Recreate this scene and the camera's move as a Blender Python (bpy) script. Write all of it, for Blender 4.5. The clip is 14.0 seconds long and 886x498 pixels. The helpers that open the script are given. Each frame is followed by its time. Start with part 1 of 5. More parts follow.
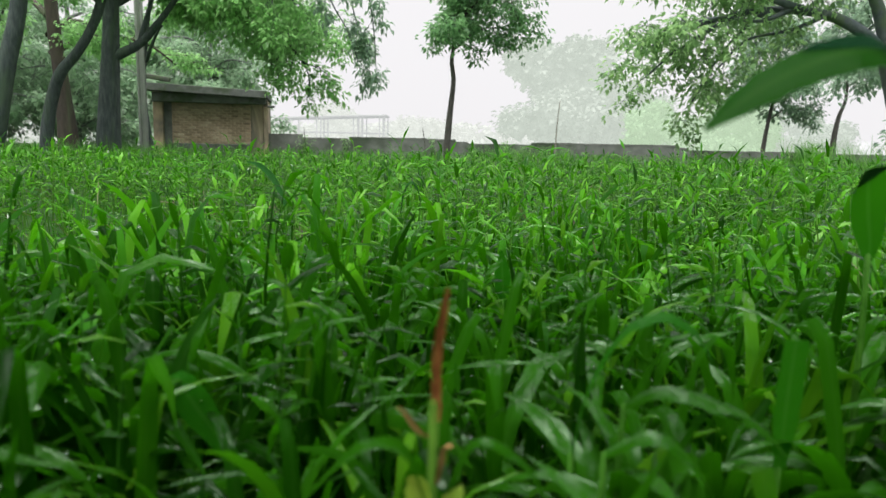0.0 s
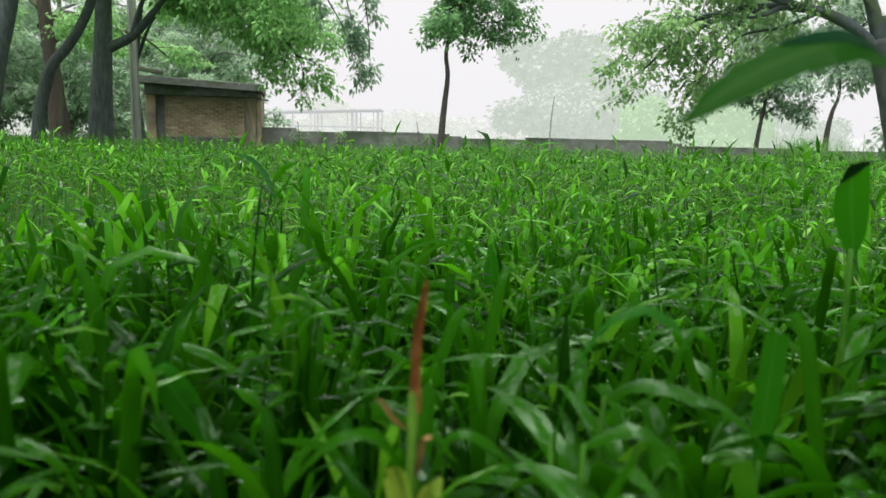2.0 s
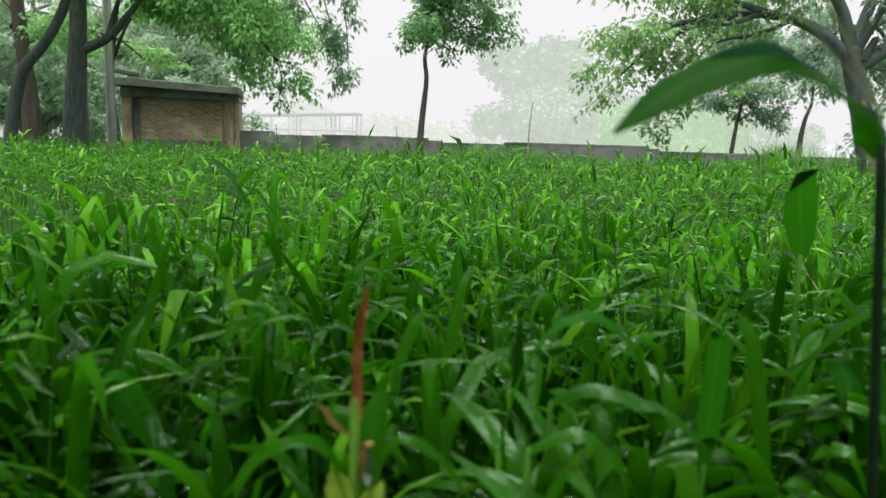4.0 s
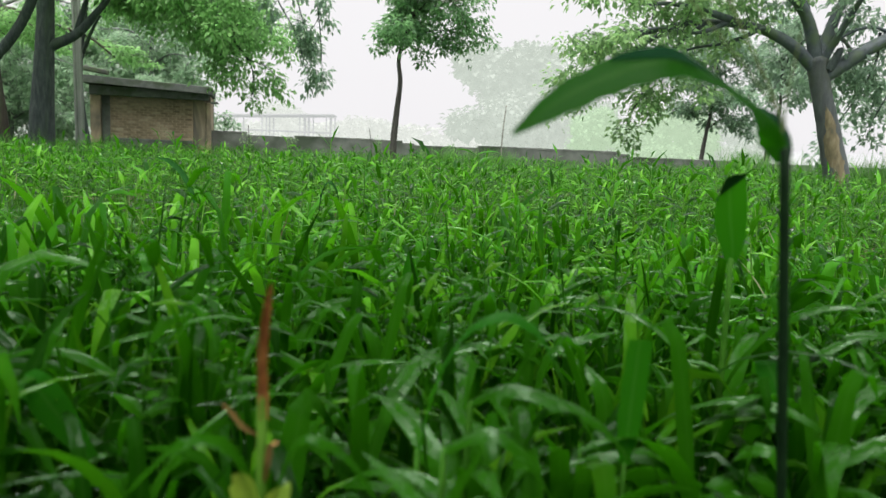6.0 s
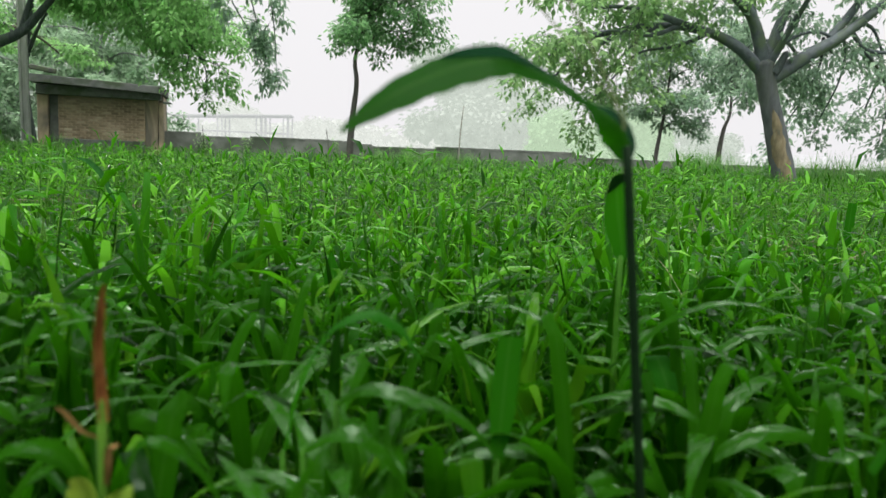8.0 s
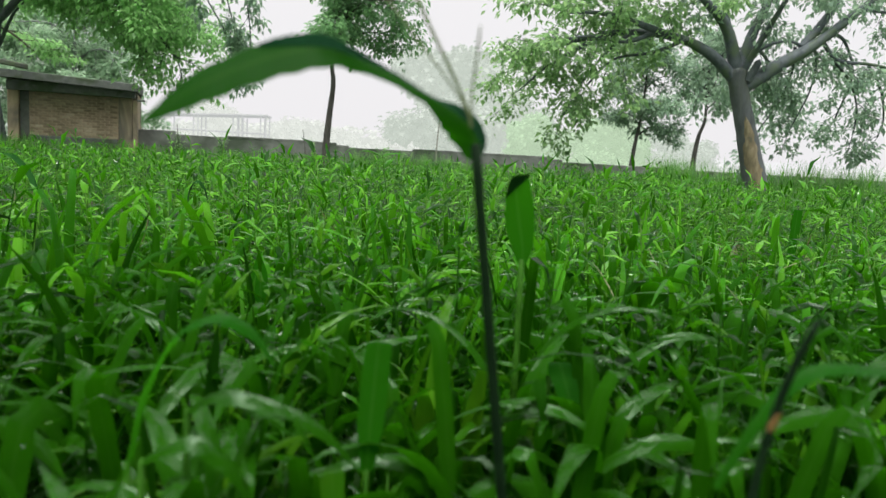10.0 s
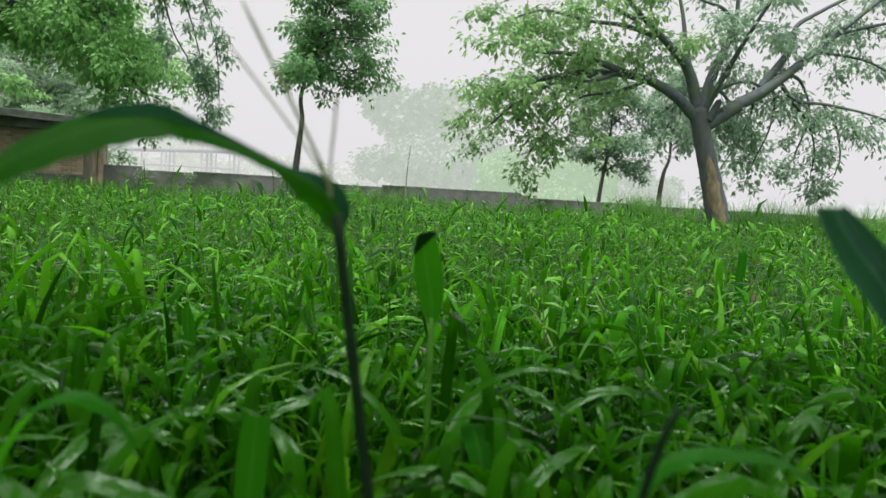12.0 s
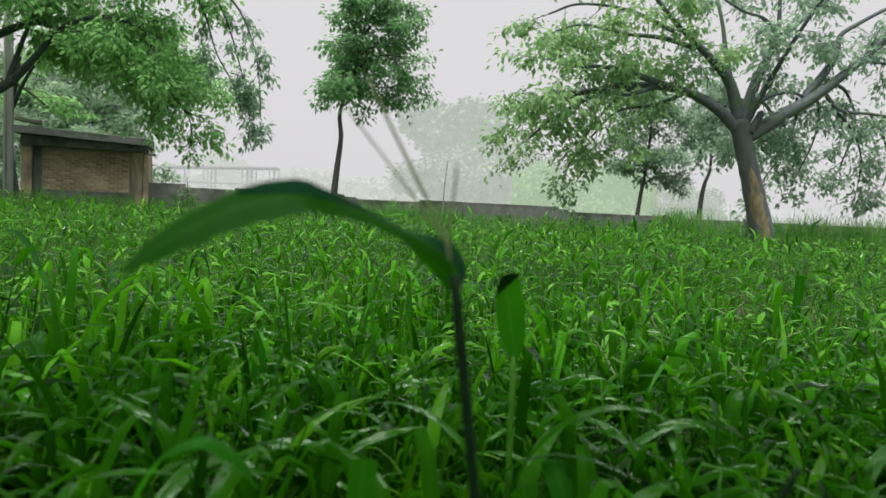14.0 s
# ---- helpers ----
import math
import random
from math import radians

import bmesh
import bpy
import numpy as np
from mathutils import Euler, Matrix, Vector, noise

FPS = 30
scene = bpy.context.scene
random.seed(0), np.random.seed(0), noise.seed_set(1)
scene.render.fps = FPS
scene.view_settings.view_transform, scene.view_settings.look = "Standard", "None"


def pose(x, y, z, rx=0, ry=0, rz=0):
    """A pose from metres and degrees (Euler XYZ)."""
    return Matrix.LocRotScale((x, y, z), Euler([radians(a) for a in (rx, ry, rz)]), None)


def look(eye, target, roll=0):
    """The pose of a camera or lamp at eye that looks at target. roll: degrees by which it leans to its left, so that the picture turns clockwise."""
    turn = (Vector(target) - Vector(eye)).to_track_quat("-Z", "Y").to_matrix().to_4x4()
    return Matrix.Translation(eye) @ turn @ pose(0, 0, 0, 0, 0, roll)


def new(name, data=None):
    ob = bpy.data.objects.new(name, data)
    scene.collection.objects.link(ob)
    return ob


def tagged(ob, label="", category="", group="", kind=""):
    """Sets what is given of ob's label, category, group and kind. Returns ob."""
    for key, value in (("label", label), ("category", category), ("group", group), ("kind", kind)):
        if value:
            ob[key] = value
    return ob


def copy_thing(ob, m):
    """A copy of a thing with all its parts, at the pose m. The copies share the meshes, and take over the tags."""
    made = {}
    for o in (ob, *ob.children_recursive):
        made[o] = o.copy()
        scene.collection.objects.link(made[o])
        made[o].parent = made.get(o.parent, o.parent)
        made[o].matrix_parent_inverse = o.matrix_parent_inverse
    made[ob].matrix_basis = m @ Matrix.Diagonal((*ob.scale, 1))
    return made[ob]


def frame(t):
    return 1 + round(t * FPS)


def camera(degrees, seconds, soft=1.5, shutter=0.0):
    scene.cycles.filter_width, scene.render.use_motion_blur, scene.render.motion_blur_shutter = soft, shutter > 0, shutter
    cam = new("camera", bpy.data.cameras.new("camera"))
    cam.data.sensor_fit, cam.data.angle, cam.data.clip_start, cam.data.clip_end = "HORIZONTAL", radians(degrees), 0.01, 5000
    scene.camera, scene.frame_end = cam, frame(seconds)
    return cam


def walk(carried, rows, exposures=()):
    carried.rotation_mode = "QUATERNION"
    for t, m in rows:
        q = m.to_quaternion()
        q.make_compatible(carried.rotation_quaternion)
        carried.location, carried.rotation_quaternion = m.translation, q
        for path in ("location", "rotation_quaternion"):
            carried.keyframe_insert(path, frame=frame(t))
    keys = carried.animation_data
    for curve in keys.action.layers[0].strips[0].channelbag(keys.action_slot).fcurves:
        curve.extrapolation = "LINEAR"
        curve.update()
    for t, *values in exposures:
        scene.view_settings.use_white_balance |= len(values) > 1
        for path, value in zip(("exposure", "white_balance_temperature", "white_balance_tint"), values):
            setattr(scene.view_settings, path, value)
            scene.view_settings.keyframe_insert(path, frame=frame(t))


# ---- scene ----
cam = camera(62.0, 14.0, soft=1.25)
PATH = [
    (0, (0.038, -0.013, 0.428), (0.040, 1.969, 0.156), 1.1),
    (0.5, (0.040, -0.013, 0.4295), (0.034, 1.967, 0.148), 1.1),
    (1, (0.041, -0.012, 0.429), (0.037, 1.968, 0.144), 1.1),
    (1.5, (0.041, -0.012, 0.426), (0.047, 1.967, 0.138), 1.4),
    (2, (0.046, -0.014, 0.427), (0.065, 1.966, 0.141), 1.4),
    (2.5, (0.050, -0.016, 0.429), (0.086, 1.964, 0.148), 1.6),
    (3, (0.053, -0.016, 0.4295), (0.097, 1.964, 0.151), 1.6),
    (5.5, (0.097, -0.022, 0.43), (0.229, 1.956, 0.165), 2.2),
    (6, (0.105, -0.020, 0.429), (0.250, 1.957, 0.166), 2.4),
    (6.5, (0.116, -0.016, 0.428), (0.280, 1.960, 0.165), 2.5),
    (7, (0.131, -0.024, 0.429), (0.313, 1.951, 0.169), 2.6),
    (7.5, (0.148, -0.029, 0.433), (0.356, 1.944, 0.179), 2.4),
    (8, (0.171, -0.027, 0.43), (0.423, 1.941, 0.174), 2.4),
    (10.5, (0.270, -0.011, 0.431), (0.588, 1.949, 0.192), 3.4),
    (11, (0.288, -0.007, 0.436), (0.624, 1.953, 0.217), 3.7),
    (11.5, (0.309, -0.012, 0.444), (0.679, 1.944, 0.257), 3.9),
    (12, (0.315, -0.002, 0.453), (0.698, 1.955, 0.306), 3.3),
    (12.5, (0.314, -0.007, 0.459), (0.692, 1.954, 0.352), 3.1),
    (13, (0.307, -0.016, 0.469), (0.668, 1.949, 0.368), 2.9),
    (13.5, (0.293, -0.029, 0.474), (0.615, 1.942, 0.362), 2.9),
    (14, (0.267, -0.015, 0.478), (0.551, 1.961, 0.363), 2.8),
]
walk(cam, [(t, look(e, a, r)) for t, e, a, r in PATH], [(0, 0.22), (7, 0.22), (8, 0.2), (10.3, 0.16), (11.1, 0.13), (11.6, 0.08), (12.5, -0.06), (14, -0.14)])
cam.data.dof.use_dof = True
cam.data.dof.focus_distance = 2.4
cam.data.dof.aperture_fstop = 6.5

# ---- world and sun: bright, misty, overcast ----
world = bpy.data.worlds.new("overcast")
scene.world = world
world.use_nodes = True
wn, wl = world.node_tree.nodes, world.node_tree.links
sky = wn.new("ShaderNodeTexSky")
sky.sky_type = "NISHITA"
sky.sun_disc = False
sky.sun_elevation, sky.sun_rotation = radians(62), radians(200)
sky.dust_density = 8.0
grey = wn.new("ShaderNodeHueSaturation")
grey.inputs["Saturation"].default_value = 0.15
grey.inputs["Value"].default_value = 0.08
wl.new(sky.outputs[0], grey.inputs["Color"])
veil = wn.new("ShaderNodeMixRGB")
veil.inputs[0].default_value = 0.88
veil.inputs[2].default_value = (0.88, 0.865, 0.885, 1)
wl.new(grey.outputs[0], veil.inputs[1])
bg = wn["Background"]
wl.new(veil.outputs[0], bg.inputs[0])
bg.inputs[1].default_value = 1.0

sun = new("sun", bpy.data.lights.new("sun", "SUN"))
sun.data.energy, sun.data.angle, sun.data.color = 5.0, radians(50), (1.0, 0.98, 0.94)
sun.matrix_world = look((0, 0, 30), (3, 8, 0))

# ---- materials ----


def mat(name, base, rough=0.8, spec=0.4):
    m = bpy.data.materials.new(name)
    m.use_nodes = True
    b = m.node_tree.nodes["Principled BSDF"]
    b.inputs["Base Color"].default_value = (*base, 1)
    b.inputs["Roughness"].default_value = rough
    b.inputs["Specular IOR Level"].default_value = spec
    return m, m.node_tree.nodes, m.node_tree.links, b


def ramp(n, stops):
    r = n.new("ShaderNodeValToRGB")
    while len(r.color_ramp.elements) < len(stops):
        r.color_ramp.elements.new(0.5)
    for e, (p, c) in zip(r.color_ramp.elements, stops):
        e.position, e.color = p, (*c, 1)
    return r


def noise_tex(n, scale, detail=4.0, rough=0.6, distort=0.0):
    x = n.new("ShaderNodeTexNoise")
    x.inputs["Scale"].default_value = scale
    x.inputs["Detail"].default_value = detail
    x.inputs["Roughness"].default_value = rough
    x.inputs["Distortion"].default_value = distort
    return x


def obj_coords(n, l, target, scale=(1, 1, 1)):
    tc, mp = n.new("ShaderNodeTexCoord"), n.new("ShaderNodeMapping")
    mp.inputs["Scale"].default_value = scale
    l.new(tc.outputs["Object"], mp.inputs[0])
    l.new(mp.outputs[0], target.inputs["Vector"])


def bump(n, l, b, height, strength, distance):
    k = n.new("ShaderNodeBump")
    k.inputs["Strength"].default_value = strength
    k.inputs["Distance"].default_value = distance
    l.new(height, k.inputs["Height"])
    l.new(k.outputs[0], b.inputs["Normal"])
    return k


def rough_mat(name, stops, scale, rough=0.85, spec=0.3, bump_s=0.5, bump_d=0.02, stretch=(1, 1, 1), stain=None, stain_scale=1.0, stain_at=(0.5, 0.62)):
    """Two scales of mottling, optional stains, and relief."""
    m, n, l, b = mat(name, stops[0][1], rough, spec)
    t1 = noise_tex(n, scale, 6, 0.65)
    obj_coords(n, l, t1, stretch)
    r = ramp(n, stops)
    l.new(t1.outputs[0], r.inputs[0])
    out = r.outputs[0]
    if stain:
        t2 = noise_tex(n, stain_scale, 3, 0.55, 0.4)
        obj_coords(n, l, t2, stretch)
        r2 = ramp(n, [(stain_at[0], (0, 0, 0)), (stain_at[1], (1, 1, 1))])
        l.new(t2.outputs[0], r2.inputs[0])
        mx = n.new("ShaderNodeMixRGB")
        mx.inputs[2].default_value = (*stain, 1)
        l.new(r2.outputs[0], mx.inputs[0])
        l.new(out, mx.inputs[1])
        out = mx.outputs[0]
    l.new(out, b.inputs["Base Color"])
    bump(n, l, b, t1.outputs[0], bump_s, bump_d)
    return m


def leaf_mat(name, stops, rough=0.35, spec=0.5, through_share=0.35, through_col=(0.12, 0.4, 0.03), ribs=True, wet_scale=9.0, wet_spec=0.9, stem=None, rib=0.22, ior=1.5, film_tint=(0.8, 1.0, 0.74)):
    """Leaf: colour differs from leaf to leaf, paler midrib, light comes through."""
    m, n, l, b = mat(name, stops[0][1], rough, spec)
    b.inputs["IOR"].default_value = ior
    b.inputs["Specular Tint"].default_value = (*film_tint, 1)
    geo = n.new("ShaderNodeNewGeometry")
    r = ramp(n, stops)
    t = noise_tex(n, 14.0, 3)
    obj_coords(n, l, t)
    add = n.new("ShaderNodeMath")
    add.operation = "MULTIPLY_ADD"
    add.inputs[1].default_value, add.inputs[2].default_value = 0.5, -0.25
    l.new(t.outputs[0], add.inputs[0])
    s = n.new("ShaderNodeMath")
    s.operation = "ADD"
    l.new(geo.outputs["Random Per Island"], s.inputs[0])
    l.new(add.outputs[0], s.inputs[1])
    l.new(s.outputs[0], r.inputs[0])
    colour = r.outputs[0]
    if ribs:
        uv = n.new("ShaderNodeUVMap")
        sep = n.new("ShaderNodeSeparateXYZ")
        l.new(uv.outputs[0], sep.inputs[0])
        d = n.new("ShaderNodeMath")
        d.operation = "SUBTRACT"
        d.inputs[1].default_value = 0.5
        l.new(sep.outputs[0], d.inputs[0])
        a = n.new("ShaderNodeMath")
        a.operation = "ABSOLUTE"
        l.new(d.outputs[0], a.inputs[0])
        rr = ramp(n, [(0.03, (1, 1, 1)), (0.08, (0, 0, 0))])
        l.new(a.outputs[0], rr.inputs[0])
        k = n.new("ShaderNodeMath")
        k.operation = "MULTIPLY"
        k.inputs[1].default_value = rib
        l.new(rr.outputs[0], k.inputs[0])
        mx = n.new("ShaderNodeMixRGB")
        mx.inputs[2].default_value = (0.16, 0.34, 0.08, 1)
        l.new(k.outputs[0], mx.inputs[0])
        l.new(colour, mx.inputs[1])
        colour = mx.outputs[0]
        w = n.new("ShaderNodeTexWave")
        w.inputs["Scale"].default_value = 5.0
        w.inputs["Distortion"].default_value = 0.6
        l.new(uv.outputs[0], w.inputs["Vector"])
        bump(n, l, b, w.outputs[0], 0.5, 0.0008)
    if stem:
        uv2, sep2, gt, sm = n.new("ShaderNodeUVMap"), n.new("ShaderNodeSeparateXYZ"), n.new("ShaderNodeMath"), n.new("ShaderNodeMixRGB")
        gt.operation = "GREATER_THAN"
        gt.inputs[1].default_value = 1.5
        sm.inputs[2].default_value = (*stem, 1)
        l.new(uv2.outputs[0], sep2.inputs[0])
        l.new(sep2.outputs[0], gt.inputs[0])
        l.new(gt.outputs[0], sm.inputs[0])
        l.new(colour, sm.inputs[1])
        colour = sm.outputs[0]
    l.new(colour, b.inputs["Base Color"])
    # water films lie unevenly on the level parts of a leaf
    wet = noise_tex(n, 1.0, 3, 0.6)
    uv3, stretch, shift, off = n.new("ShaderNodeUVMap"), n.new("ShaderNodeMapping"), n.new("ShaderNodeVectorMath"), n.new("ShaderNodeMath")
    stretch.inputs["Scale"].default_value = (3.0, wet_scale, 1.0)
    off.operation, shift.operation = "MULTIPLY", "ADD"
    off.inputs[1].default_value = 60.0
    l.new(uv3.outputs[0], stretch.inputs[0])
    l.new(stretch.outputs[0], shift.inputs[0])
    l.new(geo.outputs["Random Per Island"], off.inputs[0])
    l.new(off.outputs[0], shift.inputs[1])
    l.new(shift.outputs[0], wet.inputs["Vector"])
    up, level, patch, film = n.new("ShaderNodeSeparateXYZ"), n.new("ShaderNodeMath"), n.new("ShaderNodeMapRange"), n.new("ShaderNodeMath")
    tilt = n.new("ShaderNodeMapRange")
    level.operation, film.operation = "ABSOLUTE", "MULTIPLY"
    tilt.inputs["From Min"].default_value, tilt.inputs["From Max"].default_value = 0.74, 0.95
    patch.inputs["From Min"].default_value, patch.inputs["From Max"].default_value = 0.43, 0.6
    l.new(geo.outputs["True Normal"], up.inputs[0])
    l.new(up.outputs[2], level.inputs[0])
    l.new(level.outputs[0], tilt.inputs["Value"])
    l.new(wet.outputs[0], patch.inputs["Value"])
    l.new(tilt.outputs[0], film.inputs[0])
    l.new(patch.outputs[0], film.inputs[1])
    wr = ramp(n, [(0.0, (spec, spec, spec)), (1.0, (wet_spec, wet_spec, wet_spec))])
    l.new(film.outputs[0], wr.inputs[0])
    l.new(wr.outputs[0], b.inputs["Specular IOR Level"])
    gr = ramp(n, [(0.0, (rough, rough, rough)), (0.6, (0.13, 0.13, 0.13))])
    l.new(film.outputs[0], gr.inputs[0])
    l.new(gr.outputs[0], b.inputs["Roughness"])
    tr = n.new("ShaderNodeBsdfTranslucent")
    tint = n.new("ShaderNodeMixRGB")
    tint.inputs[0].default_value = 0.5
    tint.inputs[2].default_value = (*through_col, 1)
    l.new(colour, tint.inputs[1])
    l.new(tint.outputs[0], tr.inputs[0])
    mix = n.new("ShaderNodeMixShader")
    mix.inputs[0].default_value = through_share
    l.new(b.outputs[0], mix.inputs[1])
    l.new(tr.outputs[0], mix.inputs[2])
    l.new(mix.outputs[0], n["Material Output"].inputs[0])
    return m


# near GRASS is darkened, MEADOW its brighter copy: shade put into the colours
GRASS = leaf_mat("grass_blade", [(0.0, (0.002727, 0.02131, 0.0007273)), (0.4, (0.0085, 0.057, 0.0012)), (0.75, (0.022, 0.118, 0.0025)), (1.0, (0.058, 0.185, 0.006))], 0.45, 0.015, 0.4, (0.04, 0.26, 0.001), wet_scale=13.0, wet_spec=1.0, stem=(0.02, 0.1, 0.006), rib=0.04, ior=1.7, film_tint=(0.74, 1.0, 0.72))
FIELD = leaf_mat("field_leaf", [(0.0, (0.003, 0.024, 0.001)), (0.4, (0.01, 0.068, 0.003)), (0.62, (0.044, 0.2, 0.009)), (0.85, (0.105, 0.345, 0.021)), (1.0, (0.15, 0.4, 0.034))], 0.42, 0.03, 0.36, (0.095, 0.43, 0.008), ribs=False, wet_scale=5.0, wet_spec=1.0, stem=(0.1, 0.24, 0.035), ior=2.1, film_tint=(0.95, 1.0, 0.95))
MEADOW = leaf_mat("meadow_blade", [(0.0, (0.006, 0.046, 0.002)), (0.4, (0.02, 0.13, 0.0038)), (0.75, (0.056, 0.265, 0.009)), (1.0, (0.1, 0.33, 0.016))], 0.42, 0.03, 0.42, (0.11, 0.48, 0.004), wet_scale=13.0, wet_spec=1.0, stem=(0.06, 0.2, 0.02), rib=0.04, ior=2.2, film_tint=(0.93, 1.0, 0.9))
# lighter than FIELD, with the haze of its distance put into the colour
TALL = leaf_mat("tall_grass_leaf", [(0.0, (0.06, 0.2, 0.04)), (0.6, (0.14, 0.34, 0.09)), (1.0, (0.28, 0.44, 0.17))], 0.45, 0.1, 0.45, (0.25, 0.55, 0.12), ribs=False, wet_spec=0.3)
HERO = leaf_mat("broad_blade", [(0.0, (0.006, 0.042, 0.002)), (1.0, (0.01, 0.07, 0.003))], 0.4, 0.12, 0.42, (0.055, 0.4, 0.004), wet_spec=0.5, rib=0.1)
# brighter leaf copy: light coming through is put into the colour
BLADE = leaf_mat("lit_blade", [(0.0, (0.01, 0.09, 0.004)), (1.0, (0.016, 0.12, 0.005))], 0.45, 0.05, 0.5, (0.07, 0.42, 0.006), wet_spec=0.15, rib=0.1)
DARKSTEM = rough_mat("dark_stem", [(0.3, (0.004, 0.013, 0.005)), (0.7, (0.01, 0.028, 0.01))], 60, 0.5, 0.1, 0.2, 0.001)
# darker leaf copy for folds and tips, with their shade painted in
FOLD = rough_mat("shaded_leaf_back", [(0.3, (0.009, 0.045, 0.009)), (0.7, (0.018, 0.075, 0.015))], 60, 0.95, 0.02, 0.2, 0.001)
# dark wet blade colour, also used as painted shade on the bent leaf
WETDARK_SHADE = leaf_mat("dark_wet_blade_shade", [(0.0, (0.005, 0.03, 0.011)), (1.0, (0.008, 0.045, 0.016))], 0.6, 0.02, 0.12, (0.01, 0.1, 0.02), wet_spec=0.03, rib=0.0)
RIB = rough_mat("grey_green_midrib", [(0.3, (0.015, 0.06, 0.03)), (0.7, (0.03, 0.09, 0.045))], 60, 0.6, 0.08, 0.2, 0.001)
GREENSTEM = rough_mat("green_stem", [(0.3, (0.02, 0.09, 0.006)), (0.7, (0.05, 0.16, 0.015))], 40, 0.5, 0.1, 0.2, 0.001)
FRESHSTEM = rough_mat("fresh_stem", [(0.3, (0.05, 0.15, 0.012)), (0.7, (0.1, 0.22, 0.025))], 60, 0.6, 0.1, 0.2, 0.001)
BROWN = rough_mat("withered_leaf", [(0.3, (0.08, 0.028, 0.008)), (0.5, (0.2, 0.07, 0.017)), (0.7, (0.38, 0.2, 0.06))], 60, 0.6, 0.3, 0.4, 0.002)
TAN = rough_mat("dry_tan_leaf", [(0.3, (0.11, 0.06, 0.016)), (0.7, (0.22, 0.135, 0.045))], 60, 0.7, 0.2, 0.4, 0.002)
YELLOW = leaf_mat("yellowing_leaf", [(0.0, (0.13, 0.34, 0.025)), (1.0, (0.3, 0.42, 0.05))], 0.45, 0.4, 0.35, (0.5, 0.5, 0.05))
STRAW = leaf_mat("dry_straw", [(0.0, (0.055, 0.0935, 0.0275)), (1.0, (0.1485, 0.1705, 0.0825))], 0.6, 0.3, 0.2, (0.4, 0.35, 0.15), ribs=False)
SPIKE = leaf_mat("seed_spike", [(0.0, (0.085, 0.12, 0.05)), (1.0, (0.16, 0.21, 0.09))], 0.6, 0.3, 0.3, (0.3, 0.4, 0.1), ribs=False)
# tree leaf colours are lifted and greyed, so haze sits in the colour
TREE_DARK = leaf_mat("tree_leaf_deep", [(0.0, (0.075, 0.16, 0.082)), (0.6, (0.128, 0.275, 0.122)), (1.0, (0.23, 0.43, 0.185))], 0.32, 0.3, 0.58, (0.309, 0.603, 0.239), ribs=False, wet_scale=3.0, wet_spec=0.7)
TREE_GREEN = leaf_mat("tree_leaf_fresh", [(0.0, (0.14, 0.29, 0.1)), (0.6, (0.26, 0.53, 0.175)), (1.0, (0.39, 0.7, 0.26))], 0.35, 0.35, 0.6, (0.462, 0.792, 0.33), ribs=False, wet_scale=3.0, wet_spec=0.7)
TREE_GREY = leaf_mat("tree_leaf_wet_haze", [(0.0, (0.14, 0.22, 0.175)), (0.6, (0.235, 0.35, 0.26)), (1.0, (0.36, 0.51, 0.345))], 0.3, 0.4, 0.55, (0.5, 0.71, 0.46), ribs=False, wet_scale=3.0, wet_spec=0.7)
TREE_OLIVE = leaf_mat("tree_leaf_olive", [(0.0, (0.13, 0.24, 0.11)), (0.6, (0.24, 0.42, 0.165)), (1.0, (0.38, 0.58, 0.23))], 0.35, 0.35, 0.55, (0.42, 0.68, 0.3), ribs=False, wet_scale=3.0, wet_spec=0.7)
# paled leaf copy for trees farther back: mist is put into the colour
TREE_PALE = leaf_mat("tree_leaf_haze_tint", [(0.0, (0.19, 0.31, 0.2)), (0.6, (0.27, 0.42, 0.26)), (1.0, (0.36, 0.54, 0.33))], 0.4, 0.4, 0.6, (0.58, 0.76, 0.54), ribs=False, wet_scale=3.0, wet_spec=0.6)
# wet bark and limb tones lifted and blued: haze put into them too
BARK_DARK = rough_mat("wet_dark_bark", [(0.32, (0.027, 0.042, 0.042)), (0.52, (0.058, 0.08, 0.078)), (0.68, (0.1, 0.128, 0.118))], 16, 0.6, 0.4, 1.0, 0.05, (1, 1, 0.2), (0.06, 0.1, 0.06), 2.0)
# bark paled likewise, haze in the colour
BARK_MIST = rough_mat("haze_tint_bark", [(0.3, (0.16, 0.18, 0.17)), (0.7, (0.26, 0.28, 0.27))], 8, 0.8, 0.3, 0.5, 0.02, (1, 1, 0.3))
BARK_RED = rough_mat("reddish_bark", [(0.3, (0.044, 0.038, 0.033)), (0.7, (0.095, 0.077, 0.064))], 8, 0.7, 0.3, 0.8, 0.03, (1, 1, 0.25), (0.1, 0.12, 0.07), 1.5)
BARK_GREY = rough_mat("grey_patched_bark", [(0.3, (0.06, 0.07, 0.075)), (0.7, (0.14, 0.155, 0.16))], 7, 0.6, 0.4, 0.7, 0.03, (1, 1, 0.3), (0.09, 0.11, 0.08), 1.8, (0.5, 0.65))
BARK_LIMB = rough_mat("grey_wet_haze_limb", [(0.3, (0.055, 0.073, 0.082)), (0.7, (0.13, 0.155, 0.168))], 7, 0.6, 0.4, 0.6, 0.02, (1, 1, 1), (0.09, 0.13, 0.08), 2.0)
BARK_SLIM = rough_mat("brown_slim_bark", [(0.3, (0.042, 0.041, 0.037)), (0.7, (0.1, 0.096, 0.086))], 12, 0.7, 0.3, 0.6, 0.02, (1, 1, 0.4))
